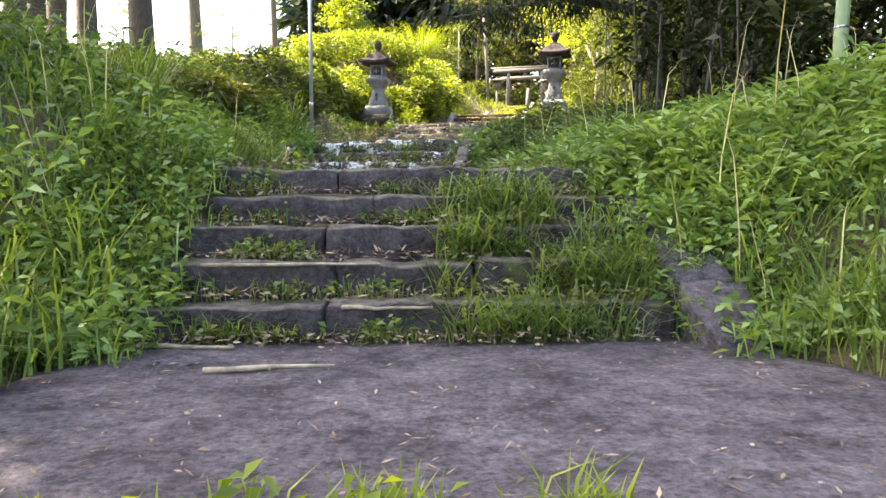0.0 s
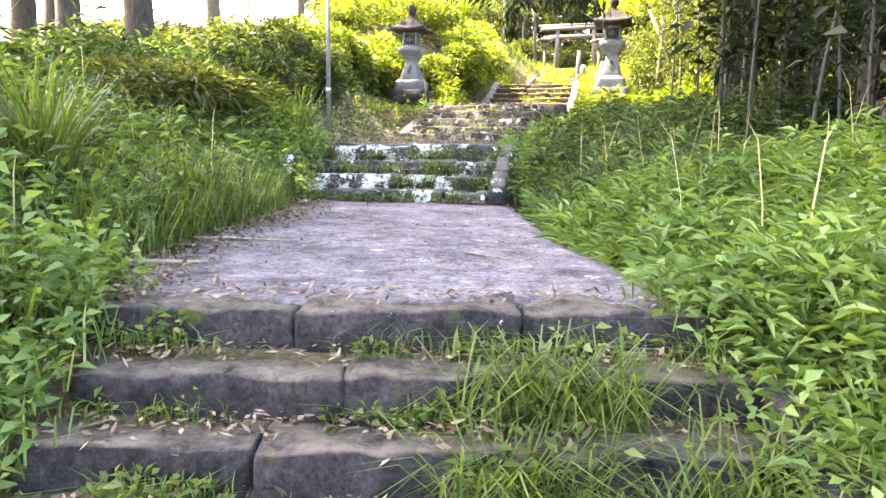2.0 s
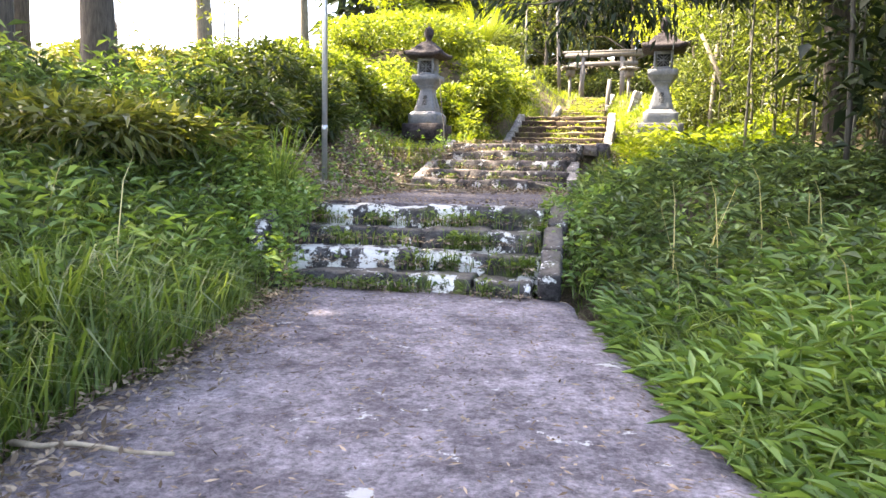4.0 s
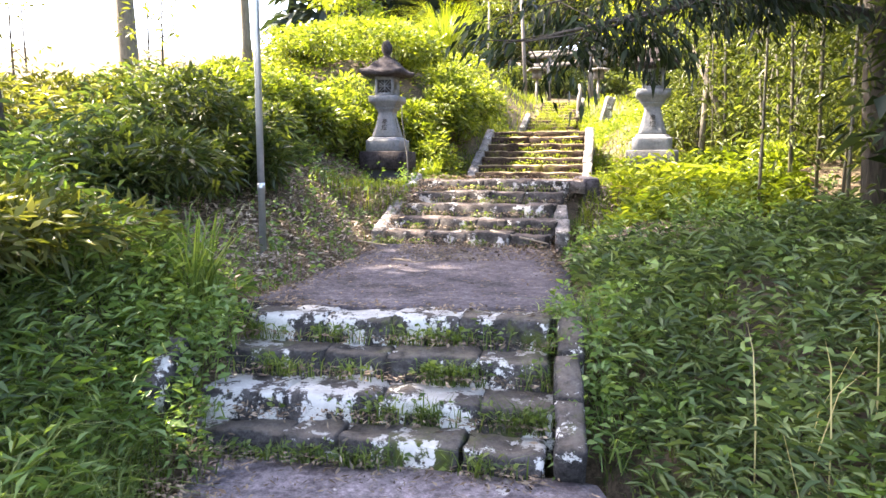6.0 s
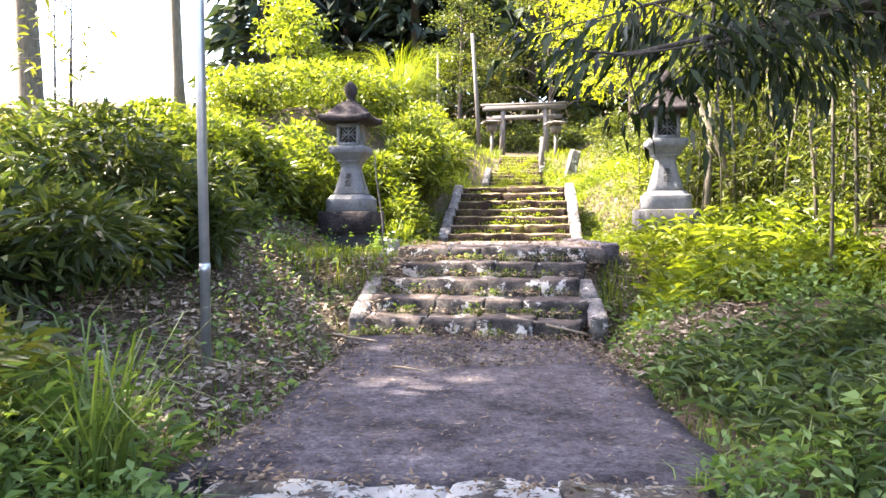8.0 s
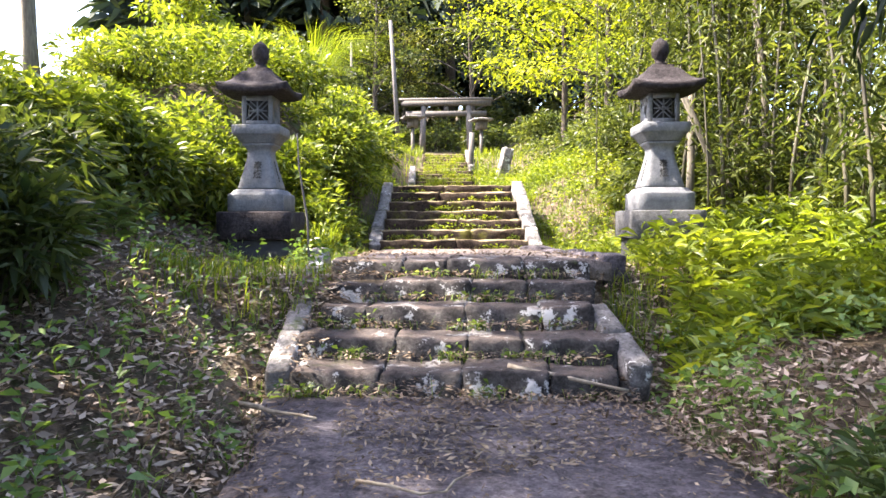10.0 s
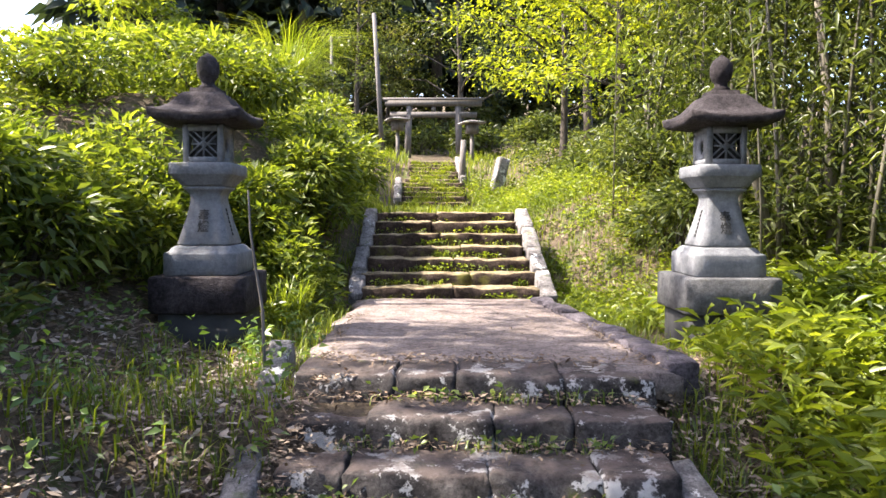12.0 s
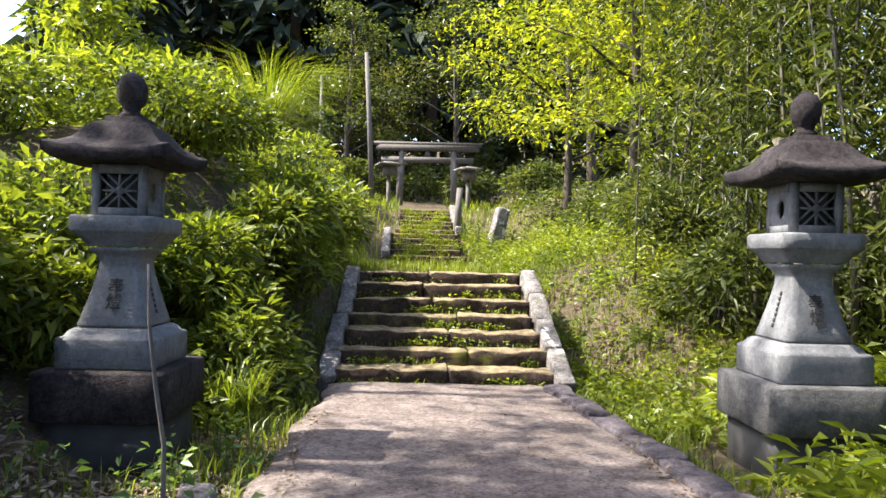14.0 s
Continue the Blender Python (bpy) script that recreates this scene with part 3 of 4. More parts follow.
lantern(pose(-0.5, 16.06, 1.98, 0, 0, -16) @ Matrix.Diagonal((0.82, 0.82, 0.88, 1)), M_LANTERN_DARK, "tall grey granite lantern with carved black writing, on a dark plinth")
lantern(pose(3.23, 14.97, 1.98, 0, 0, -16) @ Matrix.Diagonal((0.82, 0.82, 0.88, 1)), M_LANTERN_BASE, "tall grey granite lantern with carved black writing, on a pale plinth")


# ---- pole, torii and other made things ----
def pole():
    e = empty("metal_pole", pose(-1.39, 11.24, float(ground_z(-1.39, 11.24))), "thin grey galvanised steel pole standing in the bushes", "pole")
    child("shaft", mesh_tris("pole", *tube_geo([(0, 0, -0.3), (0, 0, 2.2), (-0.07, 0, 4.6)], [0.03, 0.03, 0.028], 10), M_METAL, True), e)
    child("joint_band", mesh_tris("band", *tube_geo([(0, 0, 0.55), (0, 0, 0.62)], [0.034, 0.034], 10), M_METAL, True), e)


pole()


def torii():
    e = empty("torii_gate", pose(5.22, 30.0, 4.42, 0, 0, -17) @ Matrix.Scale(0.8, 4), "weathered grey wooden shrine gate above the steps", "torii")
    for s in (-1, 1):
        child("post", mesh_tris("post", *tube_geo([(s * 0.92, 0, -0.2), (s * 0.9, 0, 0.9), (s * 0.86, 0, 1.9)], [0.12, 0.115, 0.105], 12), M_WOOD, True), e)
    child("lintel", mesh_tris("lintel", *join_geo([box_geo(-1.72, 1.72, -0.12, 0.12, 1.9, 2.08), box_geo(-1.8, 1.8, -0.16, 0.16, 2.08, 2.17)]), M_WOOD), e)
    child("tie_beam", mesh_tris("tie_beam", *box_geo(-1.55, 1.55, -0.07, 0.07, 1.5, 1.68), M_WOOD), e)
    child("strut", mesh_tris("strut", *box_geo(-0.08, 0.08, -0.05, 0.05, 1.68, 1.9), M_WOOD), e)


torii()


def gate_lamp(x, y):
    z = float(ground_z(x, y))
    e = empty("gate_lantern", pose(x, y, z), "small roofed wooden post lantern beside the gate", "lantern", "lanterns at the gate")
    child("post", mesh_tris("post", *tube_geo([(0, 0, -0.3), (0, 0, 0.8)], [0.055, 0.05], 8), M_WOOD, True), e)
    child("box", mesh_tris("box", *box_geo(-0.14, 0.14, -0.14, 0.14, 0.8, 1.05), M_WOOD), e)
    child("roof", loft([(1.05, 0.28, 0), (1.09, 0.3, 0), (1.15, 0.06, 0)], M_CAP), e, label="pale roof board")


gate_lamp(3.85, 28.6)
gate_lamp(5.8, 28.3)


def timber_post(x, y, h, r, lean, label):
    z = float(ground_z(x, y))
    e = empty("utility_pole", pose(x, y, z), label, "pole")
    child("shaft", mesh_tris("utility_pole", *tube_geo([(0, 0, -0.3), (lean * 0.5, 0, h * 0.5), (lean, 0, h)], [r, r * 0.95, r * 0.85], 10), M_WOOD, True), e)


timber_post(3.65, 29.5, 3.9, 0.065, -0.25, "leaning grey timber pole near the gate")
timber_post(2.6, 32.0, 3.0, 0.05, 0, "thin grey timber pole behind the bushes")
timber_post(4.4, 24.9, 1.0, 0.07, 0.05, "short grey timber post beside the steps")


def leaning_stone(x, y):
    z = float(ground_z(x, y))
    e = empty("leaning_stone", pose(x, y, z - 0.15, 0, 14, 0), "pale stone slab leaning beside the upper steps", "stone")
    child("slab", stone_block(0.24, 0.24, 0.95, 5, 0.02, M_CAP, (3, 3, 6)), e)


leaning_stone(4.95, 24.3)


def shed():
    e = empty("shed", pose(1.6, 36.0, 5.2, 0, 0, 8), "small dark shed with a blue-grey roof among trees", "shed")
    child("wall", mesh_tris("wall", *box_geo(-1.1, 1.1, -0.8, 0.8, -0.4, 1.5), M_WOOD), e)
    child("roof", mesh_tris("roof", *box_geo(-1.35, 1.35, -1.05, 1.05, 1.5, 1.62), M_METAL), e)


shed()

# ---- plants ----
PAVE_Y = [-4, 1.1, 3.0, 3.9, 4.9, 5.8, 7.0, 8.2, 9.3, 10.35, 11.2, 12.3, 14.2, 15.6, 16.6, 17.4, 19.4, 22.9, 24.7, 27, 31]
PAVE_L = [-1.2, -1.45, -1.2, -1.2, -1.27, -1.27, -1.17, -1.25, -1.3, -1.0, -0.72, -0.62, 0.1, 0.38, 0.7, 0.9, 1.4, 2.5, 2.95, 3.75, 3.9]
PAVE_R = [1.2, 1.95, 1.35, 1.15, 1.05, 0.9, 0.88, 0.84, 0.98, 1.12, 1.22, 1.4, 2.15, 2.55, 2.7, 2.85, 3.5, 4.0, 4.3, 5.0, 6.4]


def side_of(x, y):
    """Metres outside the paving: negative left, positive right, 0 on it."""
    l, r = np.interp(y, PAVE_Y, PAVE_L), np.interp(y, PAVE_Y, PAVE_R)
    return np.where(x < l, x - l, np.where(x > r, x - r, 0.0))


def scatter(n, y0, y1, s0, s1, side, power=1.0, clump=0.0):
    """Ground points on one side of the path, s0 to s1 metres off its edge; clumped by a wavy density."""
    k = int(n * (1 + 1.8 * clump))
    y = rng.uniform(y0, y1, k)
    s = s0 + (s1 - s0) * rng.uniform(0, 1, k) ** power
    x = np.where(side < 0, np.interp(y, PAVE_Y, PAVE_L) - s, np.interp(y, PAVE_Y, PAVE_R) + s)
    if clump:
        dens = 0.5 + 0.5 * np.sin(x * 3.1 + np.sin(y * 2.3) * 1.7) * np.sin(y * 2.7 + np.sin(x * 1.9) * 2)
        keep = rng.uniform(0, 1, k) < (1 - clump) + clump * dens
        x, y = x[keep][:n], y[keep][:n]
    free = (np.hypot(x + 0.5, y - 16.06) > 0.5) & (np.hypot(x - 3.23, y - 14.97) > 0.55)
    x, y = x[free], y[free]
    return np.stack([x, y, ground_z(x, y)], 1)


def stuff(name, geo, material, label, category):
    return tagged(new(name, mesh_tris(name, *geo, material)), label, category, kind="stuff")


def grass(P, h, w=0.009, lean=(0.2, 0.9)):
    n = len(P)
    tall = 0.55 + 0.45 * np.sin(P[:, 0] * 2.2 + 1) * np.sin(P[:, 1] * 1.7)
    H = h * rng.uniform(0.45, 1.2, n) * (0.6 + 0.5 * tall)
    return blades_geo(P - [0, 0, 0.02], H, rng.uniform(*lean, n), w * rng.uniform(0.6, 1.4, n))


stuff("tall_grass", grass(scatter(12000, 1.0, 8.5, 0.0, 3.2, -1, 1.2, 0.7), 0.52, 0.009, (0.4, 1.3)), M_GRASS, "long green grass on the shaded bank", "grass")
stuff("tall_grass", grass(scatter(12000, 1.0, 7.6, 0.02, 3.6, 1, 1.1, 0.6), 0.34, 0.009, (0.5, 1.4)), M_GRASS, "green grass on the bank beside the steps", "grass")
stuff("short_grass", grass(scatter(1300, 8.3, 15.0, 0.0, 2.0, -1, 1.2, 0.9), 0.2), M_GRASS, "patchy short grass and weeds", "grass")
stuff("short_grass", grass(scatter(12000, 13.0, 24.0, 0.05, 2.4, 1, 1.1, 0.4), 0.24), M_LUSH, "sunlit yellow-green grass beside the landing", "grass")
stuff("short_grass", grass(scatter(4800, 13.5, 23.0, 0.1, 1.3, -1, 1.2, 0.8), 0.24), M_LUSH, "sunlit grass round the lantern", "grass")
xy = np.stack([rng.uniform(1.6, 4.8, 5000), rng.uniform(19.5, 22.95, 5000)], 1)
stuff("short_grass", grass(np.column_stack([xy, ground_z(xy[:, 0], xy[:, 1]) + 0.08]), 0.16), M_LUSH, "sunlit grass on the upper terrace", "grass")
xy = np.stack([rng.uniform(-0.5, 8.0, 6000), rng.uniform(22.9, 32, 6000)], 1)
keep = np.abs(xy[:, 0] - np.interp(xy[:, 1], [22.9, 27, 32], [3.27, 4.4, 5.6])) > 0.65
stuff("short_grass", grass(np.column_stack([xy, ground_z(xy[:, 0], xy[:, 1])])[keep], 0.35, 0.014), M_LUSH, "sunlit grass beside the upper steps", "grass")


stuff("short_grass", grass(scatter(3600, 8.0, 14.0, 0.0, 0.9, 1, 1.2, 0.8), 0.13), M_GRASS, "short grass along the landing", "grass")

stuff("short_grass", grass(scatter(4200, 5.8, 9.4, 0.0, 2.0, -1, 1.1, 0.7), 0.36, 0.008, (0.5, 1.5)), M_GRASS, "soft arching grass low on the bank", "grass")


def low_plants(P, size, per, ratio, height):
    """Weeds: leaves borne in tiers on short upright stems."""
    n = len(P)
    Q = np.repeat(P, per, 0)
    a = rng.uniform(0, 2 * np.pi, n * per)
    lump = 0.55 + 0.45 * np.sin(P[:, 0] * 3.3 + np.sin(P[:, 1] * 2.1) * 2) * np.sin(P[:, 1] * 2.9 + np.sin(P[:, 0] * 1.7))
    hgt = np.repeat(rng.uniform(0.3, 1.15, n) * (0.35 + lump) * height, per) * np.tile(np.linspace(0.25, 1.0, per), n)
    D = np.stack([np.cos(a), np.sin(a), rng.uniform(-0.1, 1.3, n * per)], 1)
    Q = Q + np.stack([0 * a, 0 * a, hgt], 1) + D * 0.02
    L = size * rng.uniform(0.6, 1.3, n * per)
    N = np.stack([rng.normal(0, 1.0, n * per), rng.normal(0, 1.0, n * per), np.ones(n * per)], 1)
    return leaves_geo(Q, D, N, L, L * ratio * rng.uniform(0.8, 1.2, n * per), 0.3)


stuff("bamboo_grass", low_plants(scatter(4500, 4.2, 9.8, 0.3, 4.2, -1, 0.8, 0.4), 0.13, 7, 0.17, 0.4), M_SASA, "dark green bamboo grass on the bank", "undergrowth")
stuff("bamboo_grass", low_plants(scatter(3000, 8.6, 14.5, 1.5, 4.2, -1, 0.8, 0.4), 0.16, 7, 0.18, 0.5), M_SASA, "dark green bamboo grass on the bank", "undergrowth")
stuff("bamboo_grass", low_plants(scatter(3900, 6.6, 10.9, 0.1, 3.6, 1, 0.9, 0.75), 0.12, 8, 0.17, 0.3), M_SASA, "dark green bamboo grass covering the slope", "undergrowth")
stuff("bamboo_grass", low_plants(scatter(2600, 6.3, 10.0, 0.1, 2.6, -1, 0.9, 0.7), 0.12, 7, 0.16, 0.36), M_BROAD, "pale green bamboo grass low on the bank", "undergrowth")
stuff("weeds", low_plants(scatter(1800, 1.0, 5.2, 0.05, 2.8, 1, 0.9, 0.7), 0.075, 8, 0.4, 0.3), M_BROAD, "broad-leaved green weeds on the bank", "weeds")
stuff("weeds", low_plants(scatter(1900, 0.8, 6.5, 0.1, 2.6, -1, 0.9, 0.5), 0.085, 9, 0.34, 0.55), M_BROAD, "leafy green weeds among the grass", "weeds")
stuff("bamboo_grass", low_plants(scatter(4200, 3.3, 7.4, 0.0, 2.4, 1, 1.2, 0.7), 0.14, 8, 0.13, 0.26), M_BROAD, "bright green bamboo grass beside the landing", "undergrowth")
stuff("weeds", low_plants(scatter(900, 7.5, 13.0, 0.05, 3.0, 1, 0.9, 0.5), 0.075, 8, 0.4, 0.28), M_BROAD, "small leafy weeds on the slope", "weeds")
stuff("bamboo_grass", low_plants(scatter(1500, 12.2, 16.0, 0.4, 2.6, 1, 0.8, 0.5), 0.17, 8, 0.18, 0.34), M_LUSH, "sunlit bright bamboo grass below the lantern", "undergrowth")
stuff("weeds", low_plants(scatter(380, 8.2, 16.0, 0.05, 2.2, -1, 1.0, 0.7), 0.07, 8, 0.4, 0.25), M_BROAD, "small weeds in the leaf litter", "weeds")
stuff("weeds", low_plants(scatter(3600, 15.5, 25.0, 0.12, 3.4, 1, 1.1, 0.4), 0.075, 8, 0.36, 0.32), M_LUSH, "sunlit weeds beside the steps", "weeds")

stuff("bank_foliage", low_plants(scatter(2000, 16.2, 25.0, 0.35, 5.0, -1, 0.9, 0.2), 0.11, 8, 0.3, 0.5), M_HEDGE, "bright leafy undergrowth covering the sunny bank", "undergrowth")
stuff("bank_foliage", low_plants(scatter(1300, 13.0, 17.5, 1.7, 5.5, -1, 0.9, 0.2), 0.13, 8, 0.3, 0.5), M_BUSH, "olive undergrowth covering the bank", "undergrowth")
stuff("bank_foliage", low_plants(scatter(1900, 13.5, 30.0, 1.5, 6.5, 1, 1.0, 0.2), 0.14, 7, 0.3, 0.45), M_THICKET, "green undergrowth at the foot of the thicket", "undergrowth")

for y0, y1, side, k in ((2.6, 4.3, -1, 420), (2.6, 4.3, 1, 260), (8.2, 9.4, -1, 160), (8.2, 9.4, 1, 160)):
    P = scatter(k, y0, y1, -0.2, 0.4, side)
    P[:, 2] = np.maximum(P[:, 2], along(P[:, 1], PROFILE_Z) - 0.03)
    stuff("weeds", join_geo([low_plants(P, 0.07, 8, 0.38, 0.24), grass(np.repeat(P[::2], 5, 0) + rng.normal(0, 0.04, (len(P[::2]) * 5, 3)) * [1, 1, 0], 0.25, 0.007, (0.5, 1.5))]), M_BROAD, "leafy weeds overgrowing the ends of the steps", "weeds")

# dry leaves on the path edges and between the steps
LIT = [(3.9, 8.3, -0.45, 0.25, 1500, -1), (8.3, 12.4, -0.3, 0.5, 1500, -1), (11.9, 14.2, -0.2, 1.2, 2600, -1), (9.0, 15.0, -0.15, 1.3, 2600, 1), (9.3, 16.5, -0.1, 2.4, 15000, -1), (10.5, 15.5, -0.2, 1.5, 6500, 1), (4.0, 8.4, -0.3, 0.35, 3500, -1), (11.3, 12.5, -1.6, 0.1, 2600, 1), (17.6, 21.0, 0.1, 0.8, 900, -1)]
litP = []
for y0, y1, s0, s1, n, side in LIT:
    P = scatter(n, y0, y1, s0, s1, side, 1.0, 0.4)
    inside = side_of(P[:, 0], P[:, 1]) == 0
    P[:, 2] = np.where(inside, along(P[:, 1], PROFILE_Z) + 0.02, P[:, 2] + 0.035)
    litP.append(P)
for foot, turn, z0, rise, run, n, hw in (((-0.36, 8.38), -13, 0.81, 0.136, 0.283, 4, 0.95), ((0.39, 12.46), -18.5, 1.42, 0.13, 0.37, 5, 0.9), ((0.03, 3.0), -1, 0, 0.155, 0.228, 5, 1.1)):
    for i in range(-1, n):
        k = 420
        u, v = rng.uniform(-hw, hw, k), run * (i + 1) - np.abs(rng.normal(0, 0.1, k)) - 0.02
        c, s = math.cos(math.radians(turn)), math.sin(math.radians(turn))
        litP.append(np.stack([foot[0] + u * c - v * s, foot[1] + u * s + v * c, np.full(k, z0 + rise * (i + 1) + 0.02) + rng.uniform(0, 0.035, k)], 1))
litP = np.concatenate(litP)
n = len(litP)
D = rng.normal(size=(n, 3)) * [1, 1, 0.25]
stuff("leaf_litter", leaves_geo(litP, D, rand_dirs(n, 2.5), rng.uniform(0.02, 0.058, n), rng.uniform(0.007, 0.019, n), 0.0), M_LITTER, "dry brown fallen leaves along the path", "leaf litter")

P = np.concatenate([scatter(9000, 9.6, 15.6, 0.0, 1.9, -1, 1.0, 0.3), scatter(3500, 11.0, 14.5, 0.05, 1.1, 1, 1.0, 0.3)]) + [0, 0, 0.045]
n = len(P)
stuff("leaf_litter", leaves_geo(P, rng.normal(size=(n, 3)) * [1, 1, 0.35], rand_dirs(n, 1.6), rng.uniform(0.035, 0.085, n), rng.uniform(0.014, 0.03, n), 0.0), M_LITTER_PALE, "curled pale brown fallen leaves covering the ground", "leaf litter")


for y0, y1, k in ((1.2, 3.0, 900), (4.15, 8.2, 3000), (9.6, 12.2, 1500), (14.6, 17.3, 900)):
    y = rng.uniform(y0, y1, k)
    l, r_ = np.interp(y, PAVE_Y, PAVE_L), np.interp(y, PAVE_Y, PAVE_R)
    x = l + (r_ - l) * rng.uniform(0.04, 0.96, k)
    P = np.stack([x, y, along(y, PROFILE_Z) + 0.014], 1)
    stuff("path_debris", leaves_geo(P, rng.normal(size=(k, 3)) * [1, 1, 0.1], rand_dirs(k, 4), rng.uniform(0.012, 0.05, k), rng.uniform(0.004, 0.012, k), 0.0), M_LITTER, "tiny dry bits and needles on the concrete", "leaf litter")


def step_weeds(name, foot, turn, z0, rise, run, n, hw, per, h, material, label, lean=(0.3, 1.2)):
    Q, R = [], []
    for i in range(n):
        k = per
        cl = rng.uniform(-hw, hw, 7)
        u = rng.choice(cl, k) + rng.normal(0, 0.09, k)
        u = np.where(np.abs(u) > hw, rng.uniform(-hw, hw, k), u)
        v = run * i - rng.uniform(0.0, 0.05, k)
        c, s = math.cos(math.radians(turn)), math.sin(math.radians(turn))
        Q.append(np.stack([foot[0] + u * c - v * s, foot[1] + u * s + v * c, np.full(k, z0 + rise * i)], 1))
    Q = np.concatenate(Q)
    g = [grass(Q, h, 0.007, lean), low_plants(Q[::8], 0.05, 6, 0.45, h * 0.6)]
    stuff(name, join_geo(g), material, label, "weeds")


step_weeds("step_weeds", (0.03, 3.0), -1, 0, 0.155, 0.228, 5, 1.1, 260, 0.17, M_GRASS, "grass tufts and weeds growing from the step joints")
step_weeds("step_weeds", (0.65, 2.98), -1, 0, 0.155, 0.228, 4, 0.5, 300, 0.42, M_GRASS, "long grass growing over the steps", (0.7, 1.7))
step_weeds("step_weeds", (-0.36, 8.38), -13, 0.81, 0.136, 0.283, 4, 0.95, 300, 0.17, M_GRASS, "small weeds between the lichened steps")
step_weeds("step_weeds", (0.39, 12.43), -18.5, 1.42, 0.13, 0.37, 5, 0.9, 130, 0.13, M_GRASS, "sparse weeds between the grey steps")
step_weeds("step_weeds", (1.88, 17.53), -15, 1.995, 0.133, 0.333, 7, 0.9, 170, 0.08, M_LUSH, "sunlit weeds between the mossy steps")
step_weeds("step_weeds", (3.27, 23.0), -13.7, 3.0, 0.106, 0.4, 5, 0.6, 260, 0.2, M_LUSH, "grass between the narrow steps")
step_weeds("step_weeds", (3.8, 24.95), -15, 3.53, 0.103, 0.42, 6, 0.5, 260, 0.2, M_LUSH, "grass between the narrow steps")
P = np.stack([rng.choice([-0.62, -0.3, -0.1, 0.0, 0.3, 0.35], 220) + rng.normal(0, 0.05, 220), rng.uniform(1.2, 1.32, 220), np.full(220, -0.03)], 1)
stuff("front_weeds", join_geo([grass(P, 0.16), low_plants(P[::8], 0.06, 7, 0.4, 0.12)]), M_LUSH, "bright weeds at the edge of the apron", "weeds")


def stick(name, pts, r, label, material=M_STICK):
    e = empty(name, pose(*pts[0]), label, "stick")
    q = np.array(pts) - np.array(pts[0])
    t = np.linspace(0, 1, 6)
    path = np.stack([np.interp(t, np.linspace(0, 1, len(q)), q[:, k]) for k in range(3)], 1)
    path[1:-1] += rng.normal(0, 0.012, (4, 3)) * [1, 1, 0.2]
    child("stem", mesh_tris(name, *tube_geo(path, np.linspace(r, r * 0.5, 6), 6, 0.2), material, True), e)


stick("dry_bamboo_sheath", [(-0.69, 2.47, 0.012), (-0.24, 2.5, 0.016)], 0.013, "pale dry bamboo sheath lying on the concrete")
stick("dead_branch", [(-1.07, 2.92, 0.014), (-0.67, 2.83, 0.016)], 0.014, "dry brown branch lying at the foot of the steps")
stick("dead_branch", [(-0.26, 3.03, 0.142), (0.13, 3.0, 0.143)], 0.011, "pale dry stalk lying on a step")
stick("dead_branch", [(-0.9, 3.23, 0.311), (-0.1, 3.26, 0.307)], 0.01, "pale dry stalk lying on a step")
stick("dead_branch", [(-1.35, 4.7, 0.805), (-0.9, 4.75, 0.805)], 0.016, "pale dry branch on the landing edge")
stick("dead_branch", [(-1.24, 5.54, 0.811), (-0.74, 5.49, 0.811)], 0.012, "dark twig lying on the landing")
stick("twig", [(0.28, 5.19, 0.798), (0.45, 4.95, 0.799), (0.65, 5.03, 0.798)], 0.006, "thin forked twig on the concrete")
stick("twig", [(-0.26, 11.33, 1.429), (-0.01, 11.11, 1.43), (0.14, 11.28, 1.43)], 0.008, "thin twig on the concrete")
stick("dead_branch", [(0.72, 12.42, 1.575), (1.28, 12.12, 1.47)], 0.015, "dry grey branch across the lowest step")
stick("dead_branch", [(-0.67, 12.35, 1.48), (-0.34, 12.01, 1.476)], 0.014, "dry stick in the leaf litter")
stick("garden_stake", [(-0.16, 14.52, 1.904), (-0.25, 14.56, 3.054)], 0.012, "thin grey stake standing before the lantern", M_WOOD)


# ---- shrubs ----
def shrub(x, y, rx, ry, rz, n, size, material, label, ratio=0.4, base=None, sink=0.25, group="", name="shrub", up=0.6):
    """Stems from the ground and a leafy, uneven crown built of many small lobes."""
    z = float(ground_z(x, y)) if base is None else base
    e = empty(name, pose(x, y, z), label, name.replace("_", " "), group)
    lobes = 14
    n = int(n * 0.72)
    c = rng.normal(size=(lobes, 3))
    c = unit(c) * rng.uniform(0.35, 0.79, (lobes, 1))
    c[:, 2] = np.abs(c[:, 2])
    r = rng.uniform(0.28, 0.49, lobes)
    k = rng.integers(0, lobes, n)
    d = rand_dirs(n, 0.35)
    P = (c[k] + d * r[k][:, None] * rng.uniform(0.72, 1.07, (n, 1))) * [rx, ry, rz]
    P[:, 2] += rz * (0.5 - sink)
    g = leaf_cloud(P, size, ratio, up, d)
    child("foliage", mesh_tris("foliage", *g, material), e)
    stems = []
    for i in range(lobes):
        tip = c[i] * [rx, ry, rz] + [0, 0, rz * (0.5 - sink)]
        stems.append(tube_geo([(tip[0] * 0.2, tip[1] * 0.2, -0.2), (tip[0] * 0.5, tip[1] * 0.5, tip[2] * 0.4), tuple(tip)], [0.022, 0.014, 0.006], 5))
    child("stems", mesh_tris("stems", *join_geo(stems), M_BARK, True), e)
    return e


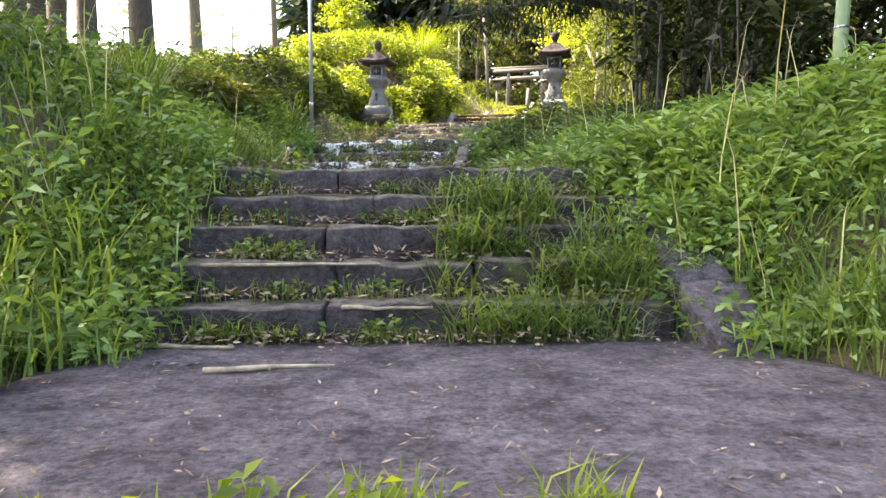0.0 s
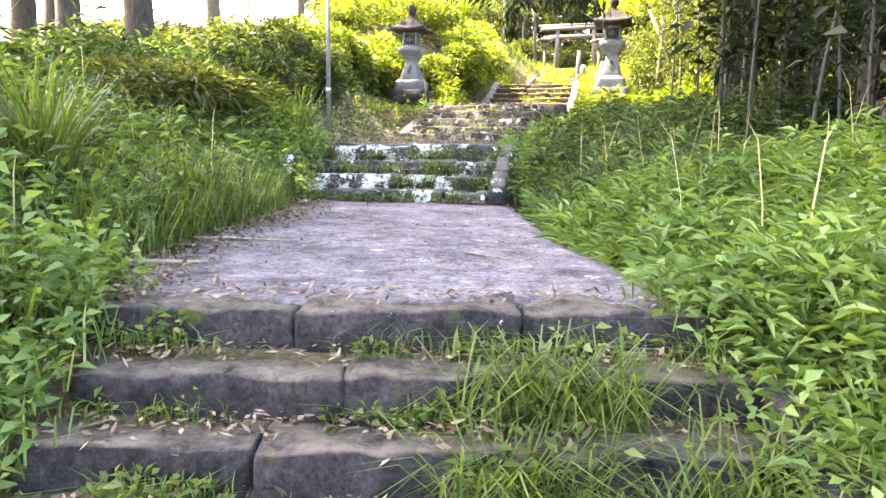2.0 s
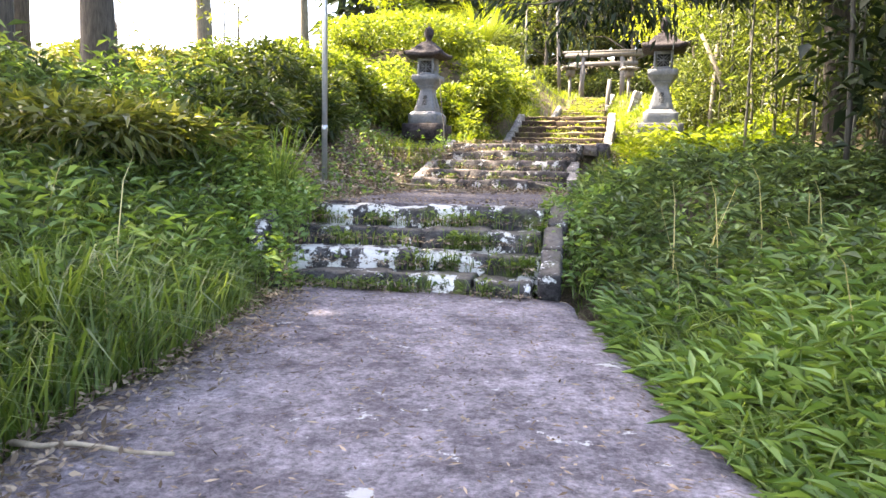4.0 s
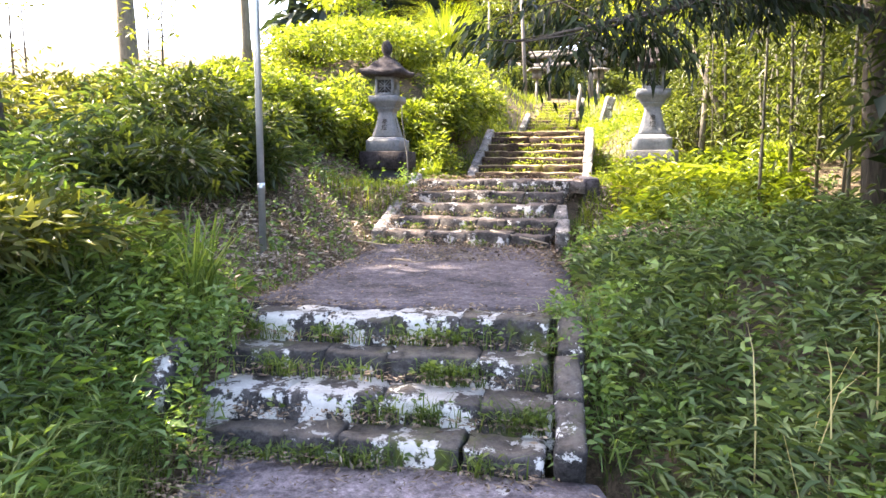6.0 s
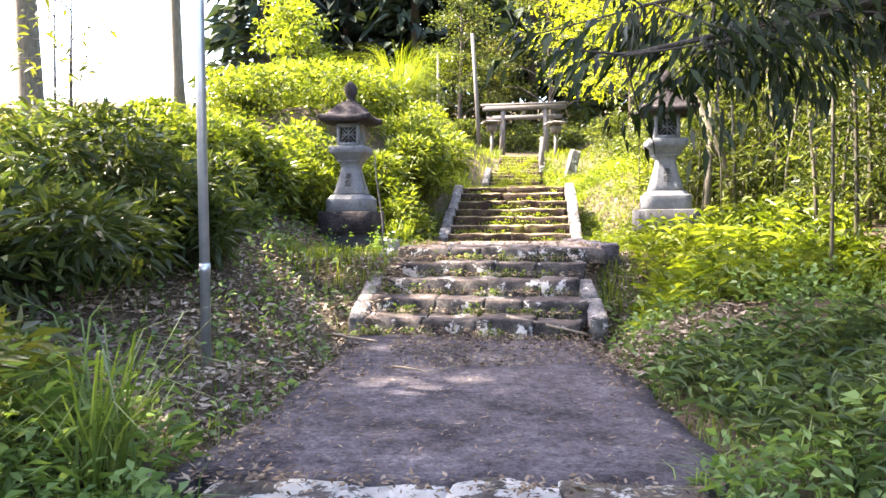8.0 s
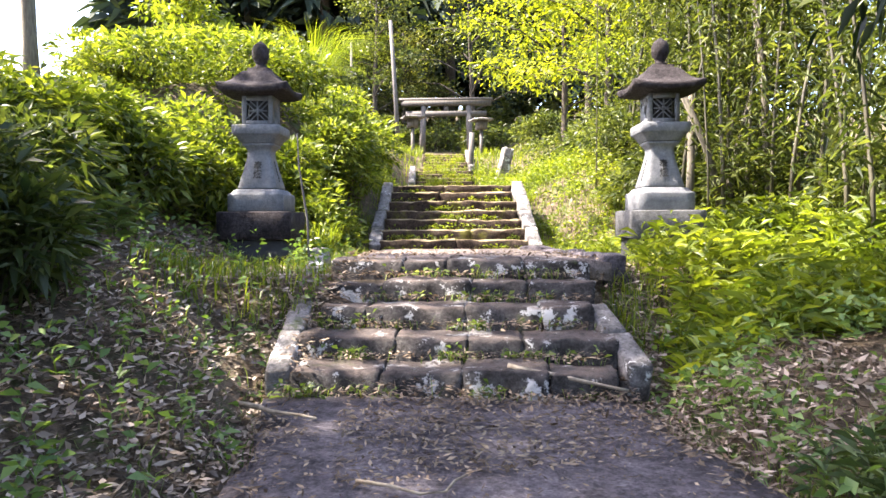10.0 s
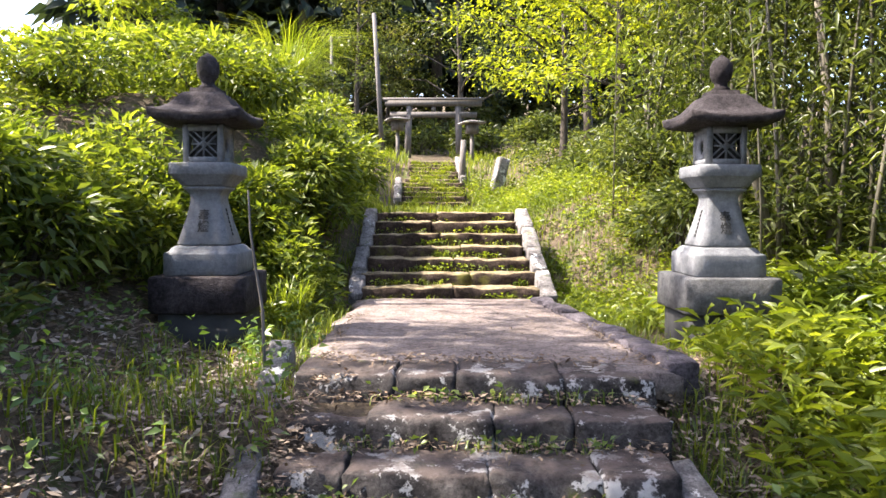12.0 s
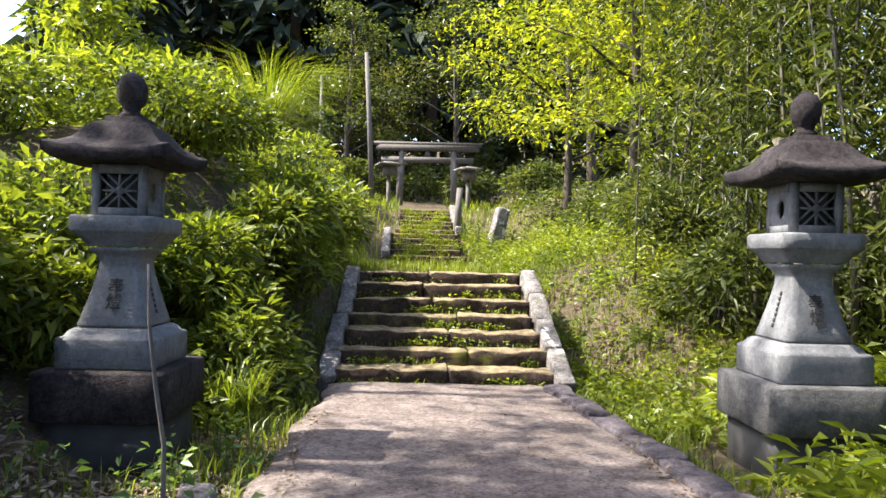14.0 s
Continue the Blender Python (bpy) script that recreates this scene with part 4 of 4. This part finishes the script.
# most of these take the darker canopy leaf: the bank's shade as colour
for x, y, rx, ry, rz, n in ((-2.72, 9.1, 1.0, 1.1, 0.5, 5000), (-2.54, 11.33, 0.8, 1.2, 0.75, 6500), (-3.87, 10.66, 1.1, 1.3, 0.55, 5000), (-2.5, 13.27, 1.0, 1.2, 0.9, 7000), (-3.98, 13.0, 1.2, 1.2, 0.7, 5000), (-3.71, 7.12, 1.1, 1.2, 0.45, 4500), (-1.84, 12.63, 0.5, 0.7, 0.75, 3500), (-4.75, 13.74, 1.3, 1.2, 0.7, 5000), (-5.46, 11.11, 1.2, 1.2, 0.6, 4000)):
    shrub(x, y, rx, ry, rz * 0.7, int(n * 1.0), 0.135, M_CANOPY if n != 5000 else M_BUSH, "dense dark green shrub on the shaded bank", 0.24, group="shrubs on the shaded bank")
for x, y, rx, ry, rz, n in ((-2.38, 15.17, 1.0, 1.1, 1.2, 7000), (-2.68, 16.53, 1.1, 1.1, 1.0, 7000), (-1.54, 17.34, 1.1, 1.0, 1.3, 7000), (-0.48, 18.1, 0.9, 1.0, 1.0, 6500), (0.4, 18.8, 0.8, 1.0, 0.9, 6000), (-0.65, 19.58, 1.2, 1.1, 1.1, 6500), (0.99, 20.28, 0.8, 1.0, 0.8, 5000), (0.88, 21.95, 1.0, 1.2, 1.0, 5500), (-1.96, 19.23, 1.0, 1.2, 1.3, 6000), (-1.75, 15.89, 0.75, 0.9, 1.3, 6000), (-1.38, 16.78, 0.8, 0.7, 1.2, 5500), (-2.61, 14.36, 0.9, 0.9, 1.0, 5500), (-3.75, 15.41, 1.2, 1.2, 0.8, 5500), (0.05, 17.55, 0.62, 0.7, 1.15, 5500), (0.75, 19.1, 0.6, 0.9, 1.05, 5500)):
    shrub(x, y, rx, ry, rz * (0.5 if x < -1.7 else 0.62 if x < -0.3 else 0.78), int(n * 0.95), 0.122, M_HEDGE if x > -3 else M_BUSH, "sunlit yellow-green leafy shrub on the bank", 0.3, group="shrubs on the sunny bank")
shrub(-0.77, 21.16, 0.8, 0.8, 0.9, 4200, 0.16, M_LUSH, "tall bright shrub with fern-like leaves", 0.3, name="shrub")


def tussock(x, y, n, h, material, label):
    z = float(ground_z(x, y))
    e = empty("grass_tussock", pose(x, y, z), label, "grass tussock", "grass tussocks")
    P = rng.normal(0, 0.06, (n, 3)) * [1, 1, 0]
    child("blades", mesh_tris("blades", *blades_geo(P, h * rng.uniform(0.6, 1.14, n), rng.uniform(0.41, 1.29, n), np.full(n, 0.01)), material), e)


tussock(-1.43, 9.53, 70, 0.85, M_GRASS, "tall arching grass tussock beside the landing")
tussock(-1.84, 5.14, 220, 0.8, M_GRASS, "tall pale green grass tussock on the bank")
tussock(-1.57, 6.33, 180, 0.6, M_GRASS, "green grass tussock beside the landing")
tussock(0.69, 24.2, 700, 1.9, M_LUSH, "large bright green grass tussock on the hill")
tussock(0.13, 16.7, 150, 0.55, M_LUSH, "sunlit grass tussock beside the lantern")
P = scatter(60.0, 1.19, 7.0, 0.2, 1.8, -1)
P = np.concatenate([P, scatter(70.0, 0.99, 8.0, 0.0, 2.2, 1)])
stuff("dry_stalks", blades_geo(P, rng.uniform(0.5, 0.99, len(P)), rng.uniform(0.2, 0.5, len(P)), np.full(len(P), 0.007)), M_STRAW, "pale dry grass stalks standing out of the green", "grass")


for x, y in ((3.51, 32.13), (5.4, 32.88), (6.97, 31.6), (8.15, 29.7), (1.56, 30.53), (0.07, 29.1), (1.04, 27.0)):
    shrub(x, y, 1.2, 1.0, 1.0, 2600, 0.17, M_THICKET, "green shrub at the edge of the wood", 0.35, group="shrubs at the wood's edge")


for k in range(9):
    shrub(1.5 + k * 2.3, 36.5 + (k * 5 % 3) * 1.2, 2.0, 1.4, 1.8, 1600, 0.3, M_BUSH, "dark undergrowth at the foot of the wood", 0.4, group="shrubs in the wood")


# ---- trees ----
def tree(x, y, h, r, crown, leaf, n, material, label, bark=M_BARK, bare=0.5, lean=(0, 0), ratio=0.45, limbs=12, group="", name="tree", droop=0.0, flat=0.7, lobe=0.28):
    """Tapered trunk with limbs, leaves in clumps round the limb ends. crown: its radius."""
    z = float(ground_z(x, y))
    e = empty(name, pose(x, y, z), label, "tree", group)
    t = np.linspace(0.0, 0.99, 9)
    trunk = np.stack([lean[0] * t**2.2 + np.sin(t * 5 + x) * r * 0.5, lean[1] * t**2.2 + np.cos(t * 4 + y) * r * 0.5 - r * 0.5, h * 0.95 * t - 0.3], 1)
    wood = [tube_geo(trunk, np.interp(t, [0, 0.06, 1], [r * 1.5, r, r * 0.2]), 9, 0.08)]
    tips = []
    for i in range(limbs):
        f = bare + (0.97 - bare) * (i + 0.5) / limbs
        p = np.array([np.interp(f, t, trunk[:, k]) for k in range(3)])
        a = i * 2.4 + rng.uniform(-0.4, 0.4)
        reach = crown * (1 - 0.55 * (f - bare) / (1 - bare)) * rng.uniform(0.7, 1.09)
        q = p + [math.cos(a) * reach, math.sin(a) * reach, reach * (rng.uniform(0.1, 0.49) - droop)]
        m = (p + q) / 2 + [0, 0, reach * 0.12]
        wood.append(tube_geo([p, m, q], [r * 0.35, r * 0.2, r * 0.06], 5))
        tips += [q, m * 0.4 + q * 0.6, m + rng.normal(0, 0.2, 3) * crown * 0.4]
    child("trunk", mesh_tris("trunk", *join_geo(wood), bark, True), e)
    tips = np.array(tips)
    k = rng.integers(0, len(tips), n)
    d = rand_dirs(n, 0.1)
    P = tips[k] + d * crown * lobe * rng.uniform(0.3, 1.14, (n, 1)) * [1, 1, flat]
    child("foliage", mesh_tris("foliage", *leaf_cloud(P, leaf, ratio, 0.6, d * 0.5, 0.25 + droop), material), e)
    return e


# tall trees on the shaded bank; some unseen, added to shade path and steps
for x, y, h, r, c, n, b in ((-6.27, 12.63, 14, 0.2, 3.4, 4600, 0.66), (-6.12, 9.1, 13, 0.2, 3.4, 4800, 0.66), (-7.66, 10.88, 14, 0.22, 3.6, 4600, 0.66), (-6.03, 5.94, 12, 0.18, 3.2, 4800, 0.66), (-5.9, 4.9, 11, 0.17, 3.2, 4800, 0.62), (-4.25, 12.0, 12, 0.2, 2.6, 3000, 0.66), (-4.5, 10.6, 11, 0.16, 2.4, 2600, 0.66), (-4.9, 9.5, 12, 0.15, 2.4, 2600, 0.66), (-6.7, 14.6, 14, 0.2, 2.5, 3000, 0.62)):
    tree(x, y, h, r, c, 0.33, int(n * (1.35 if y < 9 else 0.95)), M_CANOPY, "tall slender tree with a dark trunk on the bank, crown placed for shade", bare=b, group="tall trees on the bank", lean=(1.0, -0.2))
# added so that its sparse crown, out of view, dapples the upper landing
tree(-3.2, 18.71, 10.5, 0.09, 2.4, 0.2, 900, M_MAPLE, "tall slim tree with sparse light leaves, added for dappled shade", M_BARK_PALE, 0.7, group="tall trees on the bank")
tree(-4.78, 17.02, 11, 0.17, 1.6, 0.2, 1100, M_MAPLE, "tall tree with an ivy-grown pale trunk", M_BARK_PALE, 0.62, group="tall trees on the bank")
for x, y, h in ((-3.92, 15.73, 2.6), (-3.33, 14.6, 2.2), (-5.52, 15.09, 2.8), (-6.34, 16.94, 3.6)):
    tree(x, y, h, 0.025, 0.6, 0.12, 70, M_BUSH, "thin sparse sapling against the sky", bare=0.3, limbs=9, group="saplings", name="sapling", ratio=0.35)

# light green maples and mixed trees up the hill
for x, y, h, r, c, n, m, label in (
    (5.96, 21.24, 6.5, 0.1, 2.3, 9000, M_MAPLE, "yellow-green maple in full sun"),
    (7.0, 25.4, 7.0, 0.1, 2.7, 10000, M_MAPLE, "yellow-green maple in full sun"),
    (6.82, 18.54, 6.0, 0.09, 2.2, 8000, M_LUSH, "light green young tree beside the thicket"),
    (8.0, 23.4, 7.5, 0.12, 2.6, 8000, M_THICKET, "green tree in the thicket"),
    (3.59, 33.2, 6.5, 0.1, 1.9, 6500, M_THICKET, "drooping pale green tree behind the gate"),
    (6.99, 33.2, 7.5, 0.12, 2.6, 6500, M_THICKET, "green tree behind the gate"),
    (5.02, 35.33, 5.0, 0.09, 2.4, 6500, M_BUSH, "olive green tree behind the gate"),
    (9.11, 28.2, 8.0, 0.13, 2.8, 7000, M_THICKET, "green tree behind the gate"),
    (-1.65, 21.51, 3.0, 0.05, 1.0, 3600, M_LUSH, "young bright green tree on the bank"),
):
    tree(x, y, h, r, c, 0.125, int(n * 0.8), m, label, bare=0.22, limbs=18, group="light green trees", flat=0.5, lobe=0.3)


def conifer(x, y, h):
    z = float(ground_z(x, y))
    e = empty("conifer", pose(x, y, z), "tall dark green conifer in the far wood", "tree", "dark conifers")
    child("trunk", mesh_tris("trunk", *tube_geo([(0, 0, -0.5), (0.05, 0, h * 0.5), (0, 0, h)], [0.24, 0.17, 0.03], 8), M_BARK, True), e)
    n = 1900
    f = rng.uniform(0.12, 0.99, n) ** 0.8
    whorl = np.floor(f * 26) / 26
    a = rng.integers(0.19, 6.93, n) * 0.9 + whorl * 40 + rng.normal(0, 0.16, n)
    rad = (1.0 - whorl) * h * 0.17 + 0.35
    s = rad * rng.uniform(0.15, 0.99, n) ** 0.7
    P = np.stack([np.cos(a) * s, np.sin(a) * s, whorl * h - s * 0.25 + rng.normal(0, 0.14, n)], 1)
    D = np.stack([np.cos(a), np.sin(a), np.full(n, -0.25)], 1) + rng.normal(0, 0.4, (n, 3))
    L = rng.uniform(0.55, 1.2, n)
    child("foliage", mesh_tris("foliage", *leaves_geo(P, D, rand_dirs(n, 1.5), L, L * 0.4, 0.3), M_CONIFER), e)


r = random.Random(4)
for k in range(24):
    conifer(-3.6 + k * 1.1 + r.uniform(-0.6, 0.59), 38 + (k * 7 % 5) * 2.6 + r.uniform(-1.0, 0.99), r.uniform(12.68, 18.19))


# ---- bamboo thicket ----
def bamboo_clump(x, y, culms, n, h, spread, label, material=M_THICKET, leaf=0.12, low=0.1, stalk=M_CULM_DRY):
    z = float(ground_z(x, y))
    e = empty("bamboo_clump", pose(x, y, z), label, "bamboo", "bamboo thicket")
    wood, pts = [], []
    for i in range(culms):
        bx, by = rng.normal(0, spread, 2)
        hh = h * rng.uniform(0.6, 1.09)
        edge = float(np.interp(y + by, PAVE_Y, PAVE_R)) + (1.9 if 12.3 < y + by < 18 else 1.2)
        bx = max(bx, edge - x)
        lx, ly = rng.normal(0.25, 0.1 * hh), rng.normal(0, 0.12 * hh)
        bz = float(ground_z(x + bx, y + by)) - z
        t = np.linspace(0.0, 0.99, 7)
        p = np.stack([bx + lx * t**1.8, by + ly * t**1.8, bz - 0.1 + hh * t], 1)
        rr = rng.uniform(0.012, 0.03)
        wood.append(tube_geo(p, np.linspace(rr, rr * 0.35, 7), 6))
        f = rng.uniform(low, 1.05, n // culms) ** 0.8
        q = np.stack([np.interp(f, t, p[:, k]) for k in range(3)], 1)
        tw = rng.integers(0.95, 20.8, len(f))
        dirs = rand_dirs(22) * [1, 1, 0.5]
        pts.append(q + dirs[tw] * rng.uniform(0.05, 0.74, (len(f), 1)))
    child("culms", mesh_tris("culms", *join_geo(wood), stalk, True), e)
    P = np.concatenate(pts)
    child("foliage", mesh_tris("foliage", *leaf_cloud(P, leaf, 0.2, 0.5, None, 0.5), material), e)


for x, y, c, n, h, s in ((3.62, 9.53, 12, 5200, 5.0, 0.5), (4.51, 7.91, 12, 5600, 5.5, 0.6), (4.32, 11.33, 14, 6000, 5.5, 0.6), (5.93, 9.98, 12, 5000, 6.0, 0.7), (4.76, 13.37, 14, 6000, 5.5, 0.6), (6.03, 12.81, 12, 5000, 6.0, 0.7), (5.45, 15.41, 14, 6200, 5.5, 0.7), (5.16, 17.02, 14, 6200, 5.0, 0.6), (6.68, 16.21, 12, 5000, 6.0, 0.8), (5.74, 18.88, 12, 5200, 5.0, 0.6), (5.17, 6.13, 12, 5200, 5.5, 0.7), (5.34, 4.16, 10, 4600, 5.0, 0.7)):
    # shade put into the colour: nearer clumps get near-black leaves and culms
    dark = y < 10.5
    bamboo_clump(x, y, c, int(n * (0.7 if dark else 1.35)), h, s, "dense bamboo thicket coloured dark for shade" if dark else "bamboo thicket flecked with sun", M_EVERGREEN if dark else M_THICKET, stalk=M_CULM_SHADE if dark else M_CULM_DRY)
# a second row that closes the thicket; its near leaves carry shade as colour
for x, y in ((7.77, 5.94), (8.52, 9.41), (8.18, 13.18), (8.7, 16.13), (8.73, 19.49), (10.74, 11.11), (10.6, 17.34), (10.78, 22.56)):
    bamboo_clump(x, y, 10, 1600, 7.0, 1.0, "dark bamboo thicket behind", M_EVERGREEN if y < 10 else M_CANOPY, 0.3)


def green_culm(x, y, h, rr, lean):
    z = float(ground_z(x, y))
    e = empty("bamboo", pose(x, y, z), "single thick green bamboo stalk with pale nodes", "bamboo")
    t = np.linspace(0.0, 0.99, 8)
    p = np.stack([lean * t**1.5, 0 * t, h * t - 0.2], 1)
    child("culm", mesh_tris("culm", *tube_geo(p, np.linspace(rr, rr * 0.7, 8), 12), M_CULM, True), e)
    ring = mesh_tris("node", *tube_geo([(0, 0, -0.008), (0, 0, 0.008)], [rr * 1.05] * 2, 12), M_CAP, True)
    for k in np.arange(0.15, h, 0.27):
        child("node", ring, e, pose(*[np.interp(k, p[:, 2], p[:, i]) for i in range(3)]))


green_culm(3.10, 4.95, 6.0, 0.05, 0.35)

# trunks and poles leaning in the thicket
for x, y, h, lean in ((4.95, 16.2, 1.75, -0.72), (4.85, 16.25, 1.7, 0.55), (4.45, 16.3, 1.9, 0.1), (5.3, 15.9, 2.8, -0.25)):
    z = float(ground_z(x, y))
    e = empty("dead_tree", pose(x, y, z), "bare pale trunk leaning in the thicket", "tree trunk", "leaning trunks")
    child("trunk", mesh_tris("trunk", *tube_geo([(0, 0, -0.2), (lean * 0.45, 0, h * 0.5), (lean, 0.1, h)], [0.055, 0.045, 0.03], 8, 0.06), M_BARK_PALE, True), e)


# ---- evergreen whose boughs hang over the path ----
def evergreen(x, y):
    z = float(ground_z(x, y))
    e = empty("evergreen_tree", pose(x, y, z), "dark evergreen with boughs hanging over the path", "tree")
    wood = [tube_geo([(0, 0, -0.3), (-0.15, 0.05, 2.2), (-0.3, 0, 4.2), (-0.2, 0, 6.5)], [0.16, 0.13, 0.1, 0.04], 10, 0.06)]
    P, O = [], []
    for tx, ty, tz in ((0.75, 9.9, 3.0), (1.1, 9.95, 3.05), (0.9, 10.2, 3.3), (1.3, 10.2, 3.75), (1.6, 10.0, 4.0), (2.2, 10.2, 4.2), (1.9, 9.8, 4.4), (2.5, 12.8, 4.55), (3.1, 12.9, 4.7), (3.8, 13.2, 4.8), (3.0, 12.7, 5.0), (5.2, 10.8, 5.6)):
        a = np.array([-0.25, 0, min(tz + 0.5 - z, 4.5)])
        b = np.array([tx - x, ty - y, tz - z + 0.1])
        m = (a + b) / 2 + [0, 0, 0.25]
        wood.append(tube_geo([a, m, b], [0.05, 0.03, 0.008], 6))
        for j in range(30):
            f = rng.uniform(0.2, 1.05)
            c = (a + (m - a) * f * 2) if f < 0.5 else (m + (b - m) * (f - 0.5) * 2)
            tw = c + rng.normal(0, 0.22, 3) * [1, 1, 0.5] - [0, 0, 0.08]
            wood.append(tube_geo([c, (c + tw) / 2, tw], [0.006, 0.005, 0.003], 4))
            q = tw + rng.normal(0, 0.07, (26, 3))
            P.append(q)
            O.append(np.tile(unit((tw - c)[None]) + [0, 0, -0.7], (26, 1)))
    child("trunk", mesh_tris("trunk", *join_geo(wood), M_BARK, True), e)
    P, O = np.concatenate(P), np.concatenate(O)
    child("foliage", mesh_tris("foliage", *leaf_cloud(P, 0.095, 0.3, 0.3, O, 0.3, 0.6), M_EVERGREEN), e)


evergreen(4.1, 11.2)
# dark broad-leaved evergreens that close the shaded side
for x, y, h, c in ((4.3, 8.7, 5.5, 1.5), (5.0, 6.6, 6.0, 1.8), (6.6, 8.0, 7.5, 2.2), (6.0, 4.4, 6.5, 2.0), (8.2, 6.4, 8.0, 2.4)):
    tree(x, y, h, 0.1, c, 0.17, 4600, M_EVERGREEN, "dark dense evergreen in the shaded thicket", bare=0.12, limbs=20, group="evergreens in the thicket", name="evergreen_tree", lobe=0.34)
# low dark bushes that fill the foot of the thicket
for x, y in ((4.7, 17.6), (5.2, 16.4), (5.6, 14.4), (5.3, 19.2), (5.9, 20.8), (6.2, 17.8), (6.6, 22.6)):
    shrub(x, y, 0.9, 1.0, 0.75, 3600, 0.115, M_THICKET, "dark leafy bush at the foot of the thicket", 0.32, group="bushes in the thicket")
# extra tall trees added down the bank so their crowns shade the first landing
for x, y in ((-7.3, 6.9), (-7.5, 8.6)):
    tree(x, y, 13, 0.18, 2.8, 0.34, 7000, M_CANOPY, "tall slender tree with a dark trunk on the bank, crown placed for shade", bare=0.6, group="tall trees on the bank", lean=(1.0, -0.2))
